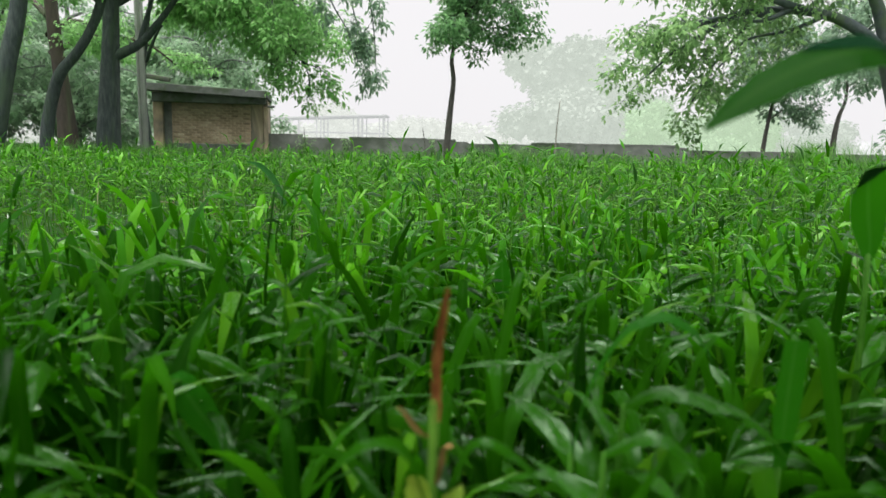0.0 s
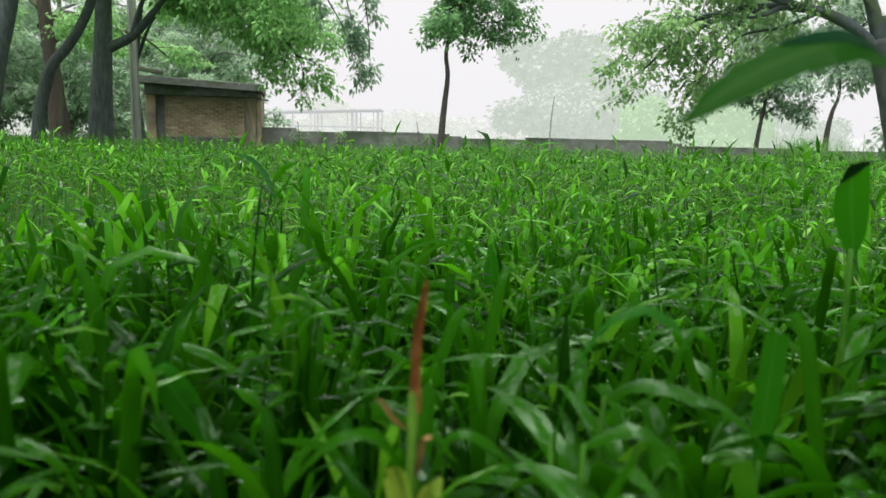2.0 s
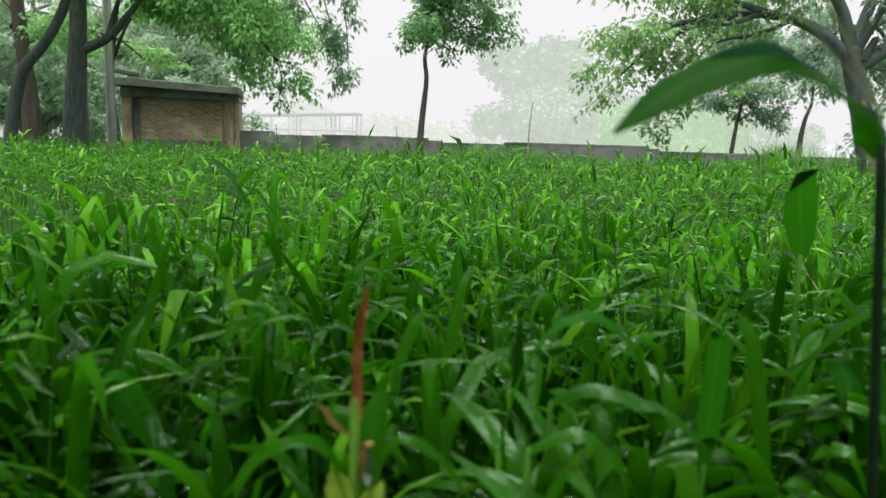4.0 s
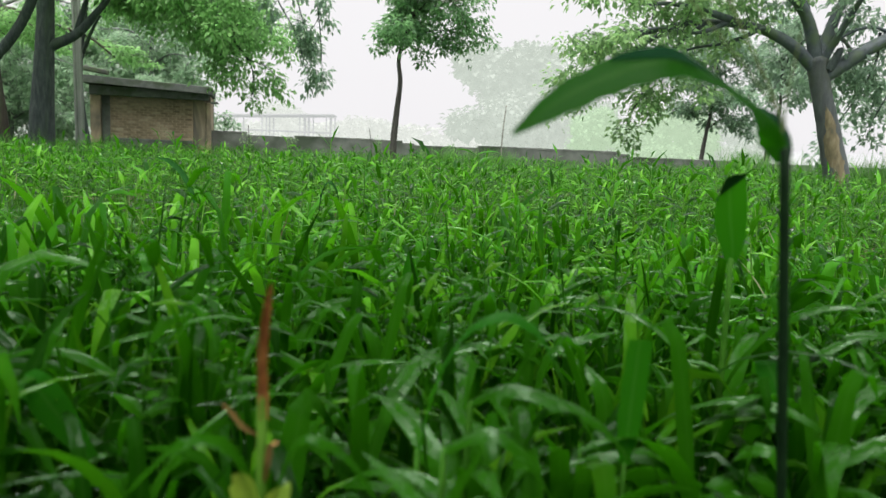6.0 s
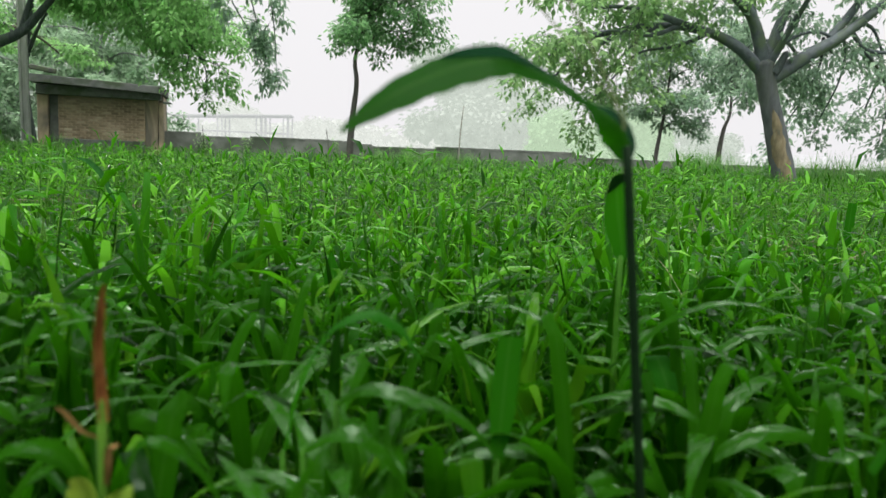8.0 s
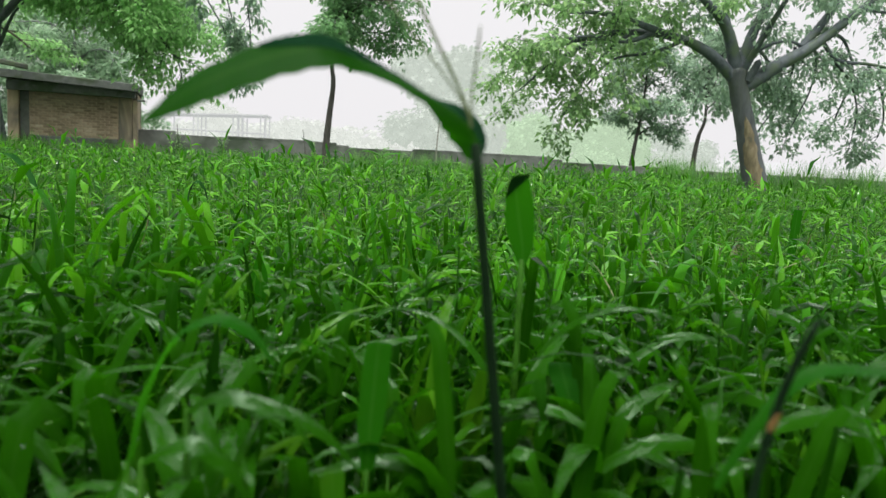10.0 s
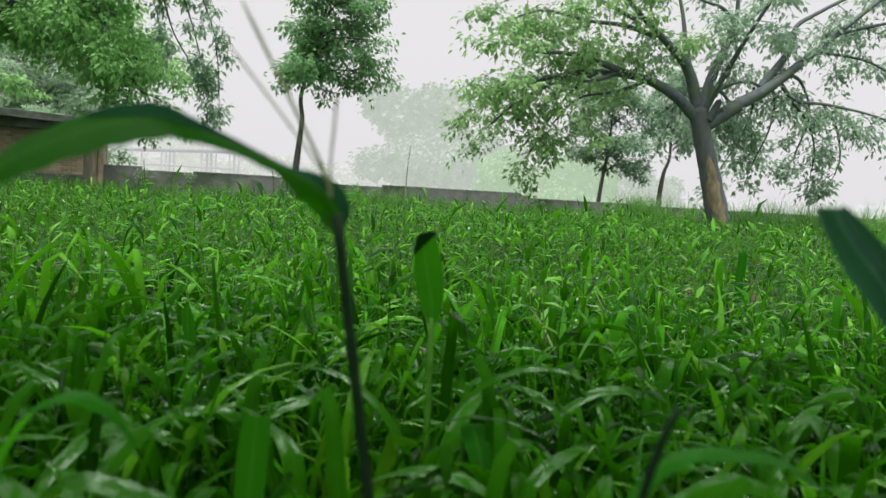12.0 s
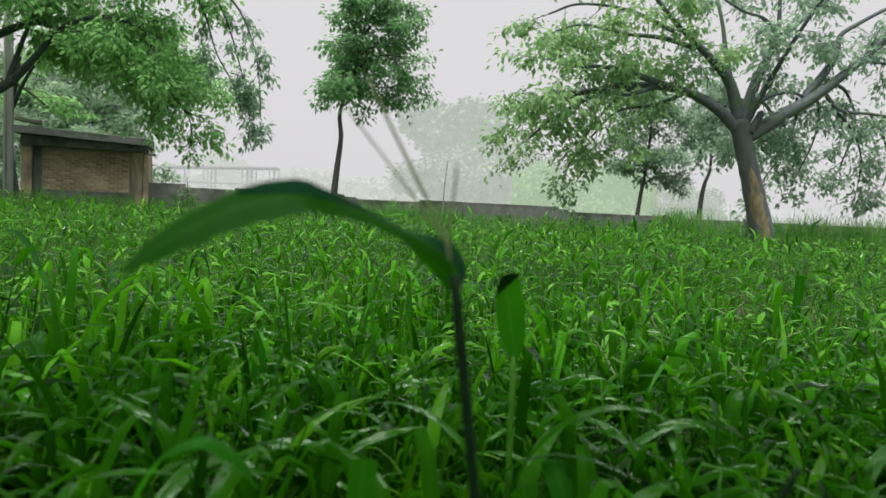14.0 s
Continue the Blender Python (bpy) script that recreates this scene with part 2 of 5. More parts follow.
PLASTER = rough_mat("damp_plaster", [(0.3, (0.118, 0.128, 0.118)), (0.7, (0.2, 0.212, 0.198))], 3.0, 0.85, 0.3, 0.5, 0.02, (1, 1, 1), (0.07, 0.09, 0.065), 0.9, (0.45, 0.65))
COPING = rough_mat("mossy_cement", [(0.3, (0.06, 0.065, 0.06)), (0.7, (0.12, 0.125, 0.11))], 6.0, 0.85, 0.3, 0.5, 0.02, (1, 1, 1), (0.08, 0.11, 0.06), 1.3)
CEMENT = rough_mat("stained_cement", [(0.3, (0.27, 0.21, 0.145)), (0.7, (0.42, 0.34, 0.24))], 5.0, 0.85, 0.3, 0.5, 0.015, (1, 1, 0.4), (0.12, 0.11, 0.09), 1.2, (0.5, 0.65))
ROOF = rough_mat("weathered_slab", [(0.3, (0.075, 0.083, 0.08)), (0.7, (0.15, 0.162, 0.152))], 4.0, 0.8, 0.3, 0.5, 0.02, (1, 1, 1), (0.06, 0.08, 0.05), 1.5)
# mortar paled along with the bricks, haze in its colour
MORTAR = rough_mat("mortar", [(0.3, (0.25, 0.19, 0.13)), (0.7, (0.35, 0.27, 0.19))], 20, 0.9, 0.2, 0.4, 0.01)
POLE = rough_mat("pale_concrete_pole", [(0.3, (0.17, 0.19, 0.175)), (0.7, (0.28, 0.3, 0.275))], 5, 0.8, 0.3, 0.4, 0.01, (1, 1, 0.3))
BARE = rough_mat("bare_tan_wood", [(0.3, (0.13, 0.115, 0.075)), (0.5, (0.24, 0.2, 0.12)), (0.7, (0.35, 0.3, 0.2))], 9, 0.75, 0.3, 0.6, 0.02, (1, 1, 0.4), (0.11, 0.11, 0.08), 3.0, (0.5, 0.6))
WOOD = rough_mat("grey_stick", [(0.3, (0.2, 0.2, 0.17)), (0.7, (0.34, 0.33, 0.29))], 20, 0.8, 0.3, 0.3, 0.005)


def brick_material():
    m, n, l, b = mat("old_brick", (0.35, 0.22, 0.14), 0.9, 0.2)
    info = n.new("ShaderNodeObjectInfo")
    # brick tones lifted pale: the haze before the hut is painted in
    r = ramp(n, [(0.0, (0.33, 0.275, 0.2)), (0.45, (0.43, 0.36, 0.265)), (0.8, (0.5, 0.42, 0.31)), (1.0, (0.57, 0.5, 0.38))])
    l.new(info.outputs["Random"], r.inputs[0])
    t = noise_tex(n, 18, 5)
    obj_coords(n, l, t)
    mx = n.new("ShaderNodeMixRGB")
    mx.blend_type = "MULTIPLY"
    mx.inputs[0].default_value = 0.5
    l.new(r.outputs[0], mx.inputs[1])
    l.new(t.outputs[0], mx.inputs[2])
    pos, big, br, mx2 = n.new("ShaderNodeNewGeometry"), noise_tex(n, 1.3, 4, 0.6), ramp(n, [(0.35, (0.5, 0.46, 0.42)), (0.62, (1, 1, 1))]), n.new("ShaderNodeMixRGB")
    l.new(pos.outputs["Position"], big.inputs["Vector"])
    l.new(big.outputs[0], br.inputs[0])
    mx2.blend_type = "MULTIPLY"
    mx2.inputs[0].default_value = 0.8
    l.new(mx.outputs[0], mx2.inputs[1])
    l.new(br.outputs[0], mx2.inputs[2])
    l.new(mx2.outputs[0], b.inputs["Base Color"])
    bump(n, l, b, t.outputs[0], 0.6, 0.01)
    return m


BRICK = brick_material()


def water_material():
    m, n, l, b = mat("water", (0.95, 0.98, 0.96), 0.02, 0.5)
    b.inputs["Transmission Weight"].default_value = 1.0
    b.inputs["IOR"].default_value = 1.33
    return m


WATER = water_material()


def ground_material():
    """Wet mud with puddles, short turf farther off."""
    m, n, l, b = mat("wet_mud", (0.06, 0.045, 0.03), 0.6, 0.12)
    t1, t2, t3 = noise_tex(n, 3.5, 6), noise_tex(n, 0.9, 2), noise_tex(n, 40, 3)
    for t in (t1, t2, t3):
        obj_coords(n, l, t)
    r = ramp(n, [(0.3, (0.025, 0.03, 0.014)), (0.5, (0.06, 0.05, 0.03)), (0.75, (0.11, 0.09, 0.055))])
    l.new(t1.outputs[0], r.inputs[0])
    g = ramp(n, [(0.36, (0, 0, 0)), (0.46, (1, 1, 1))])
    l.new(t2.outputs[0], g.inputs[0])
    mx = n.new("ShaderNodeMixRGB")
    mx.inputs[2].default_value = (0.015, 0.06, 0.008, 1)
    k = n.new("ShaderNodeMath")
    k.operation = "MULTIPLY"
    k.inputs[1].default_value = 0.92
    l.new(g.outputs[0], k.inputs[0])
    l.new(k.outputs[0], mx.inputs[0])
    l.new(r.outputs[0], mx.inputs[1])
    l.new(mx.outputs[0], b.inputs["Base Color"])
    w = ramp(n, [(0.3, (0.1, 0.1, 0.1)), (0.36, (0.9, 0.9, 0.9))])
    l.new(t1.outputs[0], w.inputs[0])
    l.new(w.outputs[0], b.inputs["Roughness"])
    bump(n, l, b, t3.outputs[0], 0.3, 0.01)
    return m


GROUND = ground_material()


def mist_glow_mat(name, col, glow):
    """Leaves, steel and air of the distance: emission paints the bright mist before them."""
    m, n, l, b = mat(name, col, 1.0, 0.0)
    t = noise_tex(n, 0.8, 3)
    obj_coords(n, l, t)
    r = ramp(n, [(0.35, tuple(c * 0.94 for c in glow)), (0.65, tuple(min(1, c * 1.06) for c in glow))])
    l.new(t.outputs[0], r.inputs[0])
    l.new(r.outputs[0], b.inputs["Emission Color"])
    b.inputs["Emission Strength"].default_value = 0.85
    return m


# these glow pale to imitate haze; none of them gives light in itself
MIST_FAR = mist_glow_mat("far_mist_glow_leaves", (0.1, 0.11, 0.1), (0.54, 0.59, 0.53))
MIST_NEAR = mist_glow_mat("mist_glow_leaves", (0.1, 0.15, 0.09), (0.47, 0.58, 0.43))
MIST_STEEL = mist_glow_mat("mist_glow_steel", (0.2, 0.2, 0.2), (0.5, 0.51, 0.515))
MIST_PALE = mist_glow_mat("palest_mist_glow_leaves", (0.1, 0.105, 0.1), (0.7, 0.725, 0.68))
MIST_AIR = mist_glow_mat("mist_glow_air", (0.05, 0.05, 0.05), (0.93, 0.93, 0.94))

# ---- building tools ----


def part(name, bm, material, parent=None, label="", smooth=False):
    me = bpy.data.meshes.new(name)
    bm.to_mesh(me)
    bm.free()
    me.materials.append(material)
    if smooth:
        me.shade_smooth()
    ob = new(name, me)
    ob.parent = parent
    return tagged(ob, label)


def thing(name, at, label, category, group="", kind=""):
    ob = new(name)
    ob.empty_display_size = 0.1
    ob.matrix_basis = pose(*at)
    return tagged(ob, label, category, group, kind)


def box(bm, x0, y0, z0, x1, y1, z1, bevel=0.0):
    vs = [bm.verts.new(p) for p in ((x0, y0, z0), (x1, y0, z0), (x1, y1, z0), (x0, y1, z0), (x0, y0, z1), (x1, y0, z1), (x1, y1, z1), (x0, y1, z1))]
    fs = [bm.faces.new([vs[i] for i in f]) for f in ((3, 2, 1, 0), (4, 5, 6, 7), (0, 1, 5, 4), (1, 2, 6, 5), (2, 3, 7, 6), (3, 0, 4, 7))]
    if bevel:
        bmesh.ops.bevel(bm, geom=list({e for f in fs for e in f.edges}), offset=bevel, segments=1, affect="EDGES")
    return bm


class Soup:
    """Quads gathered in arrays and linked as one mesh."""

    def __init__(self):
        self.v, self.f, self.u, self.n = [], [], [], 0

    def add(self, v, f, u=None):
        v, f = np.asarray(v, float), np.asarray(f, int)
        self.v.append(v)
        self.f.append(f + self.n)
        self.u.append(np.zeros((len(f), 4, 2)) + 0.25 if u is None else u)
        self.n += len(v)

    def arrays(self):
        return np.concatenate(self.v), np.concatenate(self.f), np.concatenate(self.u)

    def mesh(self, name, material, smooth=True):
        v, f, u = self.arrays()
        me = bpy.data.meshes.new(name)
        me.vertices.add(len(v))
        me.vertices.foreach_set("co", v.astype(np.float32).ravel())
        me.loops.add(4 * len(f))
        me.loops.foreach_set("vertex_index", f.astype(np.int32).ravel())
        me.polygons.add(len(f))
        me.polygons.foreach_set("loop_start", np.arange(0, 4 * len(f), 4, dtype=np.int32))
        uv = me.uv_layers.new(name="UVMap")
        uv.data.foreach_set("uv", u.astype(np.float32).ravel())
        me.update(calc_edges=True)
        me.materials.append(material)
        if smooth:
            me.shade_smooth()
        return me

    def link(self, name, material, parent=None, label="", smooth=True):
        ob = new(name, self.mesh(name, material, smooth))
        ob.parent = parent
        return tagged(ob, label)


def unit(a):
    return a / (np.linalg.norm(a, axis=-1, keepdims=True) + 1e-9)


def spline(points, n):
    """Smooth curve through a few points (Catmull-Rom), n + 1 samples."""
    p = np.asarray(points, float)
    p = np.vstack([2 * p[0] - p[1], p, 2 * p[-1] - p[-2]])
    out = []
    for t in np.linspace(0, len(p) - 3 - 1e-6, n + 1):
        i, s = int(t), t - int(t)
        a, b, c, d = p[i : i + 4]
        out.append(0.5 * (2 * b + (c - a) * s + (2 * a - 5 * b + 4 * c - d) * s * s + (3 * b - a - 3 * c + d) * s**3))
    return np.array(out)


def tube(soup, path, radii, sides=8):
    """A tapering round bar along a path, its end drawn to a point-like cap."""
    path, radii = np.asarray(path, float), np.asarray(radii, float)
    t = unit(np.gradient(path, axis=0))
    ref = np.array([0.0, 1.0, 0.0]) if abs(t[0][1]) < 0.8 else np.array([1.0, 0, 0])
    a = unit(np.cross(t, ref))
    b = np.cross(t, a)
    ang = np.arange(sides) * 2 * np.pi / sides
    ring = np.cos(ang)[None, :, None] * a[:, None] + np.sin(ang)[None, :, None] * b[:, None]
    v = (path[:, None] + ring * radii[:, None, None]).reshape(-1, 3)
    v = np.vstack([v, np.repeat(path[-1:] + t[-1:] * radii[-1], sides, 0)])
    n = len(path) + 1
    f = [[i * sides + j, i * sides + (j + 1) % sides, (i + 1) * sides + (j + 1) % sides, (i + 1) * sides + j] for i in range(n - 1) for j in range(sides)]
    soup.add(v, f, np.full((len(f), 4, 2), 2.0))


def ribbon(soup, path, widths, side, fold=0.18, twist=0.0, wave=0.0):
    """A leaf blade along a path: two strips folded along the midrib, turning and rippling along its length."""
    path, w = np.asarray(path, float), np.asarray(widths, float)[:, None]
    t = unit(np.gradient(path, axis=0))
    s = np.asarray(side, float)
    s = np.broadcast_to(s, path.shape)
    s = unit(s - t * (s * t).sum(1, keepdims=True))
    nrm = np.cross(s, t)
    k = len(path)
    if twist:
        a = np.linspace(-0.3, 0.7, k)[:, None] * twist
        s = s * np.cos(a) + nrm * np.sin(a)
        nrm = np.cross(s, t)
    q = np.arange(k)[:, None]
    left, right = fold + wave * np.sin(1.7 * q + 9 * twist), fold + wave * np.sin(2.1 * q + 5 * twist + 1.5)
    v = np.concatenate([path - s * w / 2 + nrm * w * left, path, path + s * w / 2 + nrm * w * right])
    i = np.arange(k - 1)
    f = np.concatenate([np.stack([i, k + i, k + i + 1, i + 1], 1), np.stack([k + i, 2 * k + i, 2 * k + i + 1, k + i + 1], 1)])
    a, b = i / (k - 1), (i + 1) / (k - 1)
    left = np.stack([np.stack([0 * a, a], 1), np.stack([0 * a + 0.5, a], 1), np.stack([0 * a + 0.5, b], 1), np.stack([0 * a, b], 1)], 1)
    right = left + np.array([0.5, 0.0])
    soup.add(v, f, np.concatenate([left, right]))


def sheet(soup, left, right, cols=4, bulge=0.0):
    """A leaf surface between two edges given by a few points each, domed a little."""
    a, b = spline(left, 12), spline(right, 12)
    nrm = unit(np.cross(b - a, np.gradient(a, axis=0)))
    w = np.linalg.norm(b - a, axis=1, keepdims=True)
    q = np.linspace(0, 1, cols + 1)
    v = np.concatenate([a + (b - a) * c + nrm * w * bulge * math.sin(math.pi * c) for c in q])
    k = len(a)
    f = [[c * k + r, (c + 1) * k + r, (c + 1) * k + r + 1, c * k + r + 1] for c in range(cols) for r in range(k - 1)]
    u = [[(c / cols, r / 12), ((c + 1) / cols, r / 12), ((c + 1) / cols, (r + 1) / 12), (c / cols, (r + 1) / 12)] for c in range(cols) for r in range(k - 1)]
    soup.add(v, f, np.array(u))


def arc_path(base, azimuth, rise, bend, length, n, rng, twist=0.25):
    """Path of a blade that starts at an angle rise and bends over by bend (radians) along its length."""
    p, out, az = np.array(base, float), [], azimuth
    for i in range(n + 1):
        out.append(p.copy())
        e = rise - bend * (i / n) ** 1.4
        az += rng.uniform(-twist, twist) / n
        p = p + length / n * np.array([math.cos(e) * math.cos(az), math.cos(e) * math.sin(az), math.sin(e)])
    return np.array(out)


def folded_path(base, azimuth, rise, at, fold, length, n, rng):
    """Path of a stiff blade that stands up straight and folds over near its top."""
    p, out, az = np.array(base, float), [], azimuth
    for i in range(n + 1):
        out.append(p.copy())
        q = i / n
        e = rise - 0.25 * q - fold * min(1.0, max(0.0, (q - at) / 0.16)) - 0.9 * max(0.0, q - at - 0.16)
        az += rng.uniform(-0.3, 0.3) / n
        p = p + length / n * np.array([math.cos(e) * math.cos(az), math.cos(e) * math.sin(az), math.sin(e)])
    return np.array(out)


def blade_widths(width, n, full=0.35):
    s = np.linspace(0, 1, n + 1)
    w = np.where(s < full, 0.55 + 0.45 * np.sin(s / full * np.pi / 2), np.cos((s - full) / (1 - full) * np.pi / 2) ** 0.75)
    return width * np.maximum(w, 0.03)


# ---- ground ----


def build_ground():
    s = np.linspace(-1, 1, 161)
    c = np.sign(s) * (np.abs(s) * 12 + 388 * np.abs(s) ** 5)
    x, y = np.meshgrid(c, c + 6)
    r = np.hypot(x, y)
    z = np.zeros_like(x)
    for i in range(x.shape[0]):
        for j in range(x.shape[1]):
            if r[i, j] < 40:
                z[i, j] = 0.03 * noise.noise(Vector((x[i, j] * 0.9, y[i, j] * 0.9, 0))) + 0.015 * noise.noise(Vector((x[i, j] * 3, y[i, j] * 3, 5)))
    n = len(s)
    i, j = np.meshgrid(np.arange(n - 1), np.arange(n - 1), indexing="ij")
    a = (i * n + j).ravel()
    g = Soup()
    g.add(np.stack([x.ravel(), y.ravel(), z.ravel()], 1), np.stack([a, a + 1, a + n + 1, a + n], 1))
    tagged(g.link("ground", GROUND), "wet muddy field soil with small puddles", "ground", kind="structure")


build_ground()


def build_backdrop():
    """Glowing ring that stands in for bright mist and closes the view all round."""
    g = Soup()
    k = 96
    a = np.arange(k) * 2 * np.pi / k
    h = np.array([0.0, 4.0])
    v = np.concatenate([np.stack([190 * np.cos(a), 190 * np.sin(a), 0 * a + z - 0.5], 1) for z in h])
    j = np.arange(k)
    g.add(v, np.stack([j, (j + 1) % k, k + (j + 1) % k, k + j], 1))
    tagged(g.link("backdrop", MIST_AIR), "glowing ring standing in for mist along the far horizon", "backdrop", kind="structure")


build_backdrop()

# ---- boundary wall ----


def build_wall():
    """Low old boundary wall whose broken top steps down by courses."""
    wall = thing("wall_boundary", (0, 27, 0), "low grey plastered boundary wall with a broken stepped top", "wall", kind="structure")
    steps = [(-6.6, -5.1, 0.82), (-5.1, -3.4, 0.71), (-3.4, -0.6, 0.76), (-0.6, 0.45, 0.74), (0.45, 0.95, 0.66), (0.95, 3.2, 0.6), (3.2, 8.45, 0.68), (8.45, 8.85, 0.6), (8.85, 13.0, 0.51), (13.0, 24.0, 0.47)]
    rng = random.Random(4)
    for x0, x1, z in steps:
        bm = bmesh.new()
        n = max(1, round((x1 - x0) / 0.45))
        top = [z - 0.06 + rng.uniform(-0.012, 0.012) for _ in range(n + 1)]
        rows = []
        for k in range(n + 1):
            x = x0 + (x1 - x0) * k / n
            rows.append([bm.verts.new(p) for p in ((x, -0.12, -0.2), (x, 0.12, -0.2), (x, 0.12, top[k]), (x, -0.12, top[k]))])
        for a, b in zip(rows, rows[1:]):
            for q in range(4):
                bm.faces.new((a[q], b[q], b[(q + 1) % 4], a[(q + 1) % 4]))
        bm.faces.new(rows[0][::-1])
        bm.faces.new(rows[-1])
        bmesh.ops.recalc_face_normals(bm, faces=bm.faces)
        part("wall_panel", bm, PLASTER, wall)
        x = x0
        while x < x1 - 0.08:
            w = min(rng.uniform(0.2, 0.26), x1 - x)
            b2 = box(bmesh.new(), x + 0.002, -0.13 + rng.uniform(-0.008, 0.008), z - 0.075, x + w - 0.002, 0.13, z + rng.uniform(-0.005, 0.005), 0.006)
            part("coping_brick", b2, PLASTER, wall)
            x += w


build_wall()

# ---- brick hut ----


def build_hut():
    hut = thing("brick_hut", (-7.995, 25.64, 0, 0, 0, 11), "small old brick hut with a flat concrete roof", "hut")
    x0, x1, d = -1.86, 1.9, 3.0
    part("back_wall", box(bmesh.new(), x0, d - 0.2, -0.1, x1, d, 2.06), CEMENT, hut)
    part("side_wall", box(bmesh.new(), x0, 0.14, -0.1, x0 + 0.2, d - 0.21, 2.12), CEMENT, hut)
    part("side_wall", box(bmesh.new(), x1 - 0.2, 0.14, -0.1, x1, d - 0.21, 1.95), CEMENT, hut)
    # recess back in dark cement: its shade is painted on
    part("recess", box(bmesh.new(), x0 + 0.33, 0.1, -0.1, x0 + 0.6, 0.25, 2.12), ROOF, hut, "recess beside the pilaster, its shade put into the colour")
    part("wall_core", box(bmesh.new(), x0 + 0.605, 0.0, -0.1, x1 - 0.565, 0.2, 2.05), MORTAR, hut)
    part("pilaster", box(bmesh.new(), x0, -0.05, -0.1, x0 + 0.32, 0.135, 2.12, 0.02), CEMENT, hut, "stained cement corner pilaster")
    part("pilaster", box(bmesh.new(), x1 - 0.56, -0.03, -0.1, x1 - 0.14, 0.13, 1.95, 0.02), CEMENT, hut)
    part("pilaster", box(bmesh.new(), x1 - 0.13, -0.07, -0.1, x1 + 0.02, 0.13, 1.72, 0.015), CEMENT, hut)
    part("plinth", box(bmesh.new(), x0 + 0.605, -0.06, -0.1, x1 - 0.57, -0.003, 0.42, 0.02), ROOF, hut, "damp dark cement plinth")
    # added dark beam that paints the shade below the overhanging slab
    part("eave_shade_band", box(bmesh.new(), x0 + 0.02, -0.3, 1.78, x1 - 0.04, -0.075, 2.09, 0.015), ROOF, hut, "dark band painting the shade under the eave")
    bm = box(bmesh.new(), x0 - 0.15, -0.55, -0.08, x1 + 0.05, d + 0.2, 0.17, 0.02)
    bmesh.ops.transform(bm, verts=bm.verts, matrix=pose(0, 0, 2.14, 1.0, 2.4, 0))
    slab = part("roof_slab", bm, ROOF, hut, "weathered flat roof slab streaked dark")
    bm = box(bmesh.new(), x0 - 0.15, -0.58, 0.14, x0 + 0.62, -0.4, 0.3, 0.03)
    bmesh.ops.transform(bm, verts=bm.verts, matrix=pose(0, 0, 2.1, 1.0, 8, 0))
    part("broken_kerb", bm, COPING, slab)
    part("drain_spout", box(bmesh.new(), x1 + 0.02, -0.35, 1.68, x1 + 0.26, -0.2, 1.75, 0.015), ROOF, hut)
    bm = bmesh.new()
    box(bm, -0.11, -0.05, -0.035, 0.11, 0.05, 0.035, 0.006)
    me = bpy.data.meshes.new("brick")
    bm.to_mesh(me)
    bm.free()
    me.materials.append(BRICK)
    rng = random.Random(8)
    left, right = x0 + 0.61, x1 - 0.575
    cols = int((right - left) / 0.235)
    pitch = (right - left) / cols
    for r in range(18):
        z = 0.46 + 0.083 * r
        for c in range(cols):
            x = left + (c + 0.5) * pitch + (pitch / 2 if r % 2 else 0)
            if x + 0.12 > right + 0.03:
                x = left + 0.06
            ob = new("brick", me)
            ob.parent = hut
            half = 0.5 if x - 0.12 < left - 0.03 else 1.0
            ob.matrix_basis = pose(x, 0.037 + rng.uniform(-0.006, 0.004), z, 0, 0, rng.uniform(-1.5, 1.5)) @ Matrix.Diagonal((half, 1, 1, 1))


build_hut()

# ---- open shed beyond the wall ----


def build_shed():
    shed = thing("open_shed", (-6.4, 45, 0), "open steel shed with a long flat roof, glowing pale in place of mist", "shed")
    bm = box(bmesh.new(), -3.6, -0.6, 0, 2.95, 2.6, 0.09, 0.01)
    bmesh.ops.transform(bm, verts=bm.verts, matrix=pose(0, 0, 2.12, 0, -2.4, 0))
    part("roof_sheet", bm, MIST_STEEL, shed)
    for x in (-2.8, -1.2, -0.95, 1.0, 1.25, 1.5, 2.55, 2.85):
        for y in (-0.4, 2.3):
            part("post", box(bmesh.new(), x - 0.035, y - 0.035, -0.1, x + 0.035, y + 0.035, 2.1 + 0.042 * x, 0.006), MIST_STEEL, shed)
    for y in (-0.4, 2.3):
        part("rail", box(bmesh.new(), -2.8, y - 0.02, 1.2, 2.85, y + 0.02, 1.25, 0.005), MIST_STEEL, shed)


build_shed()

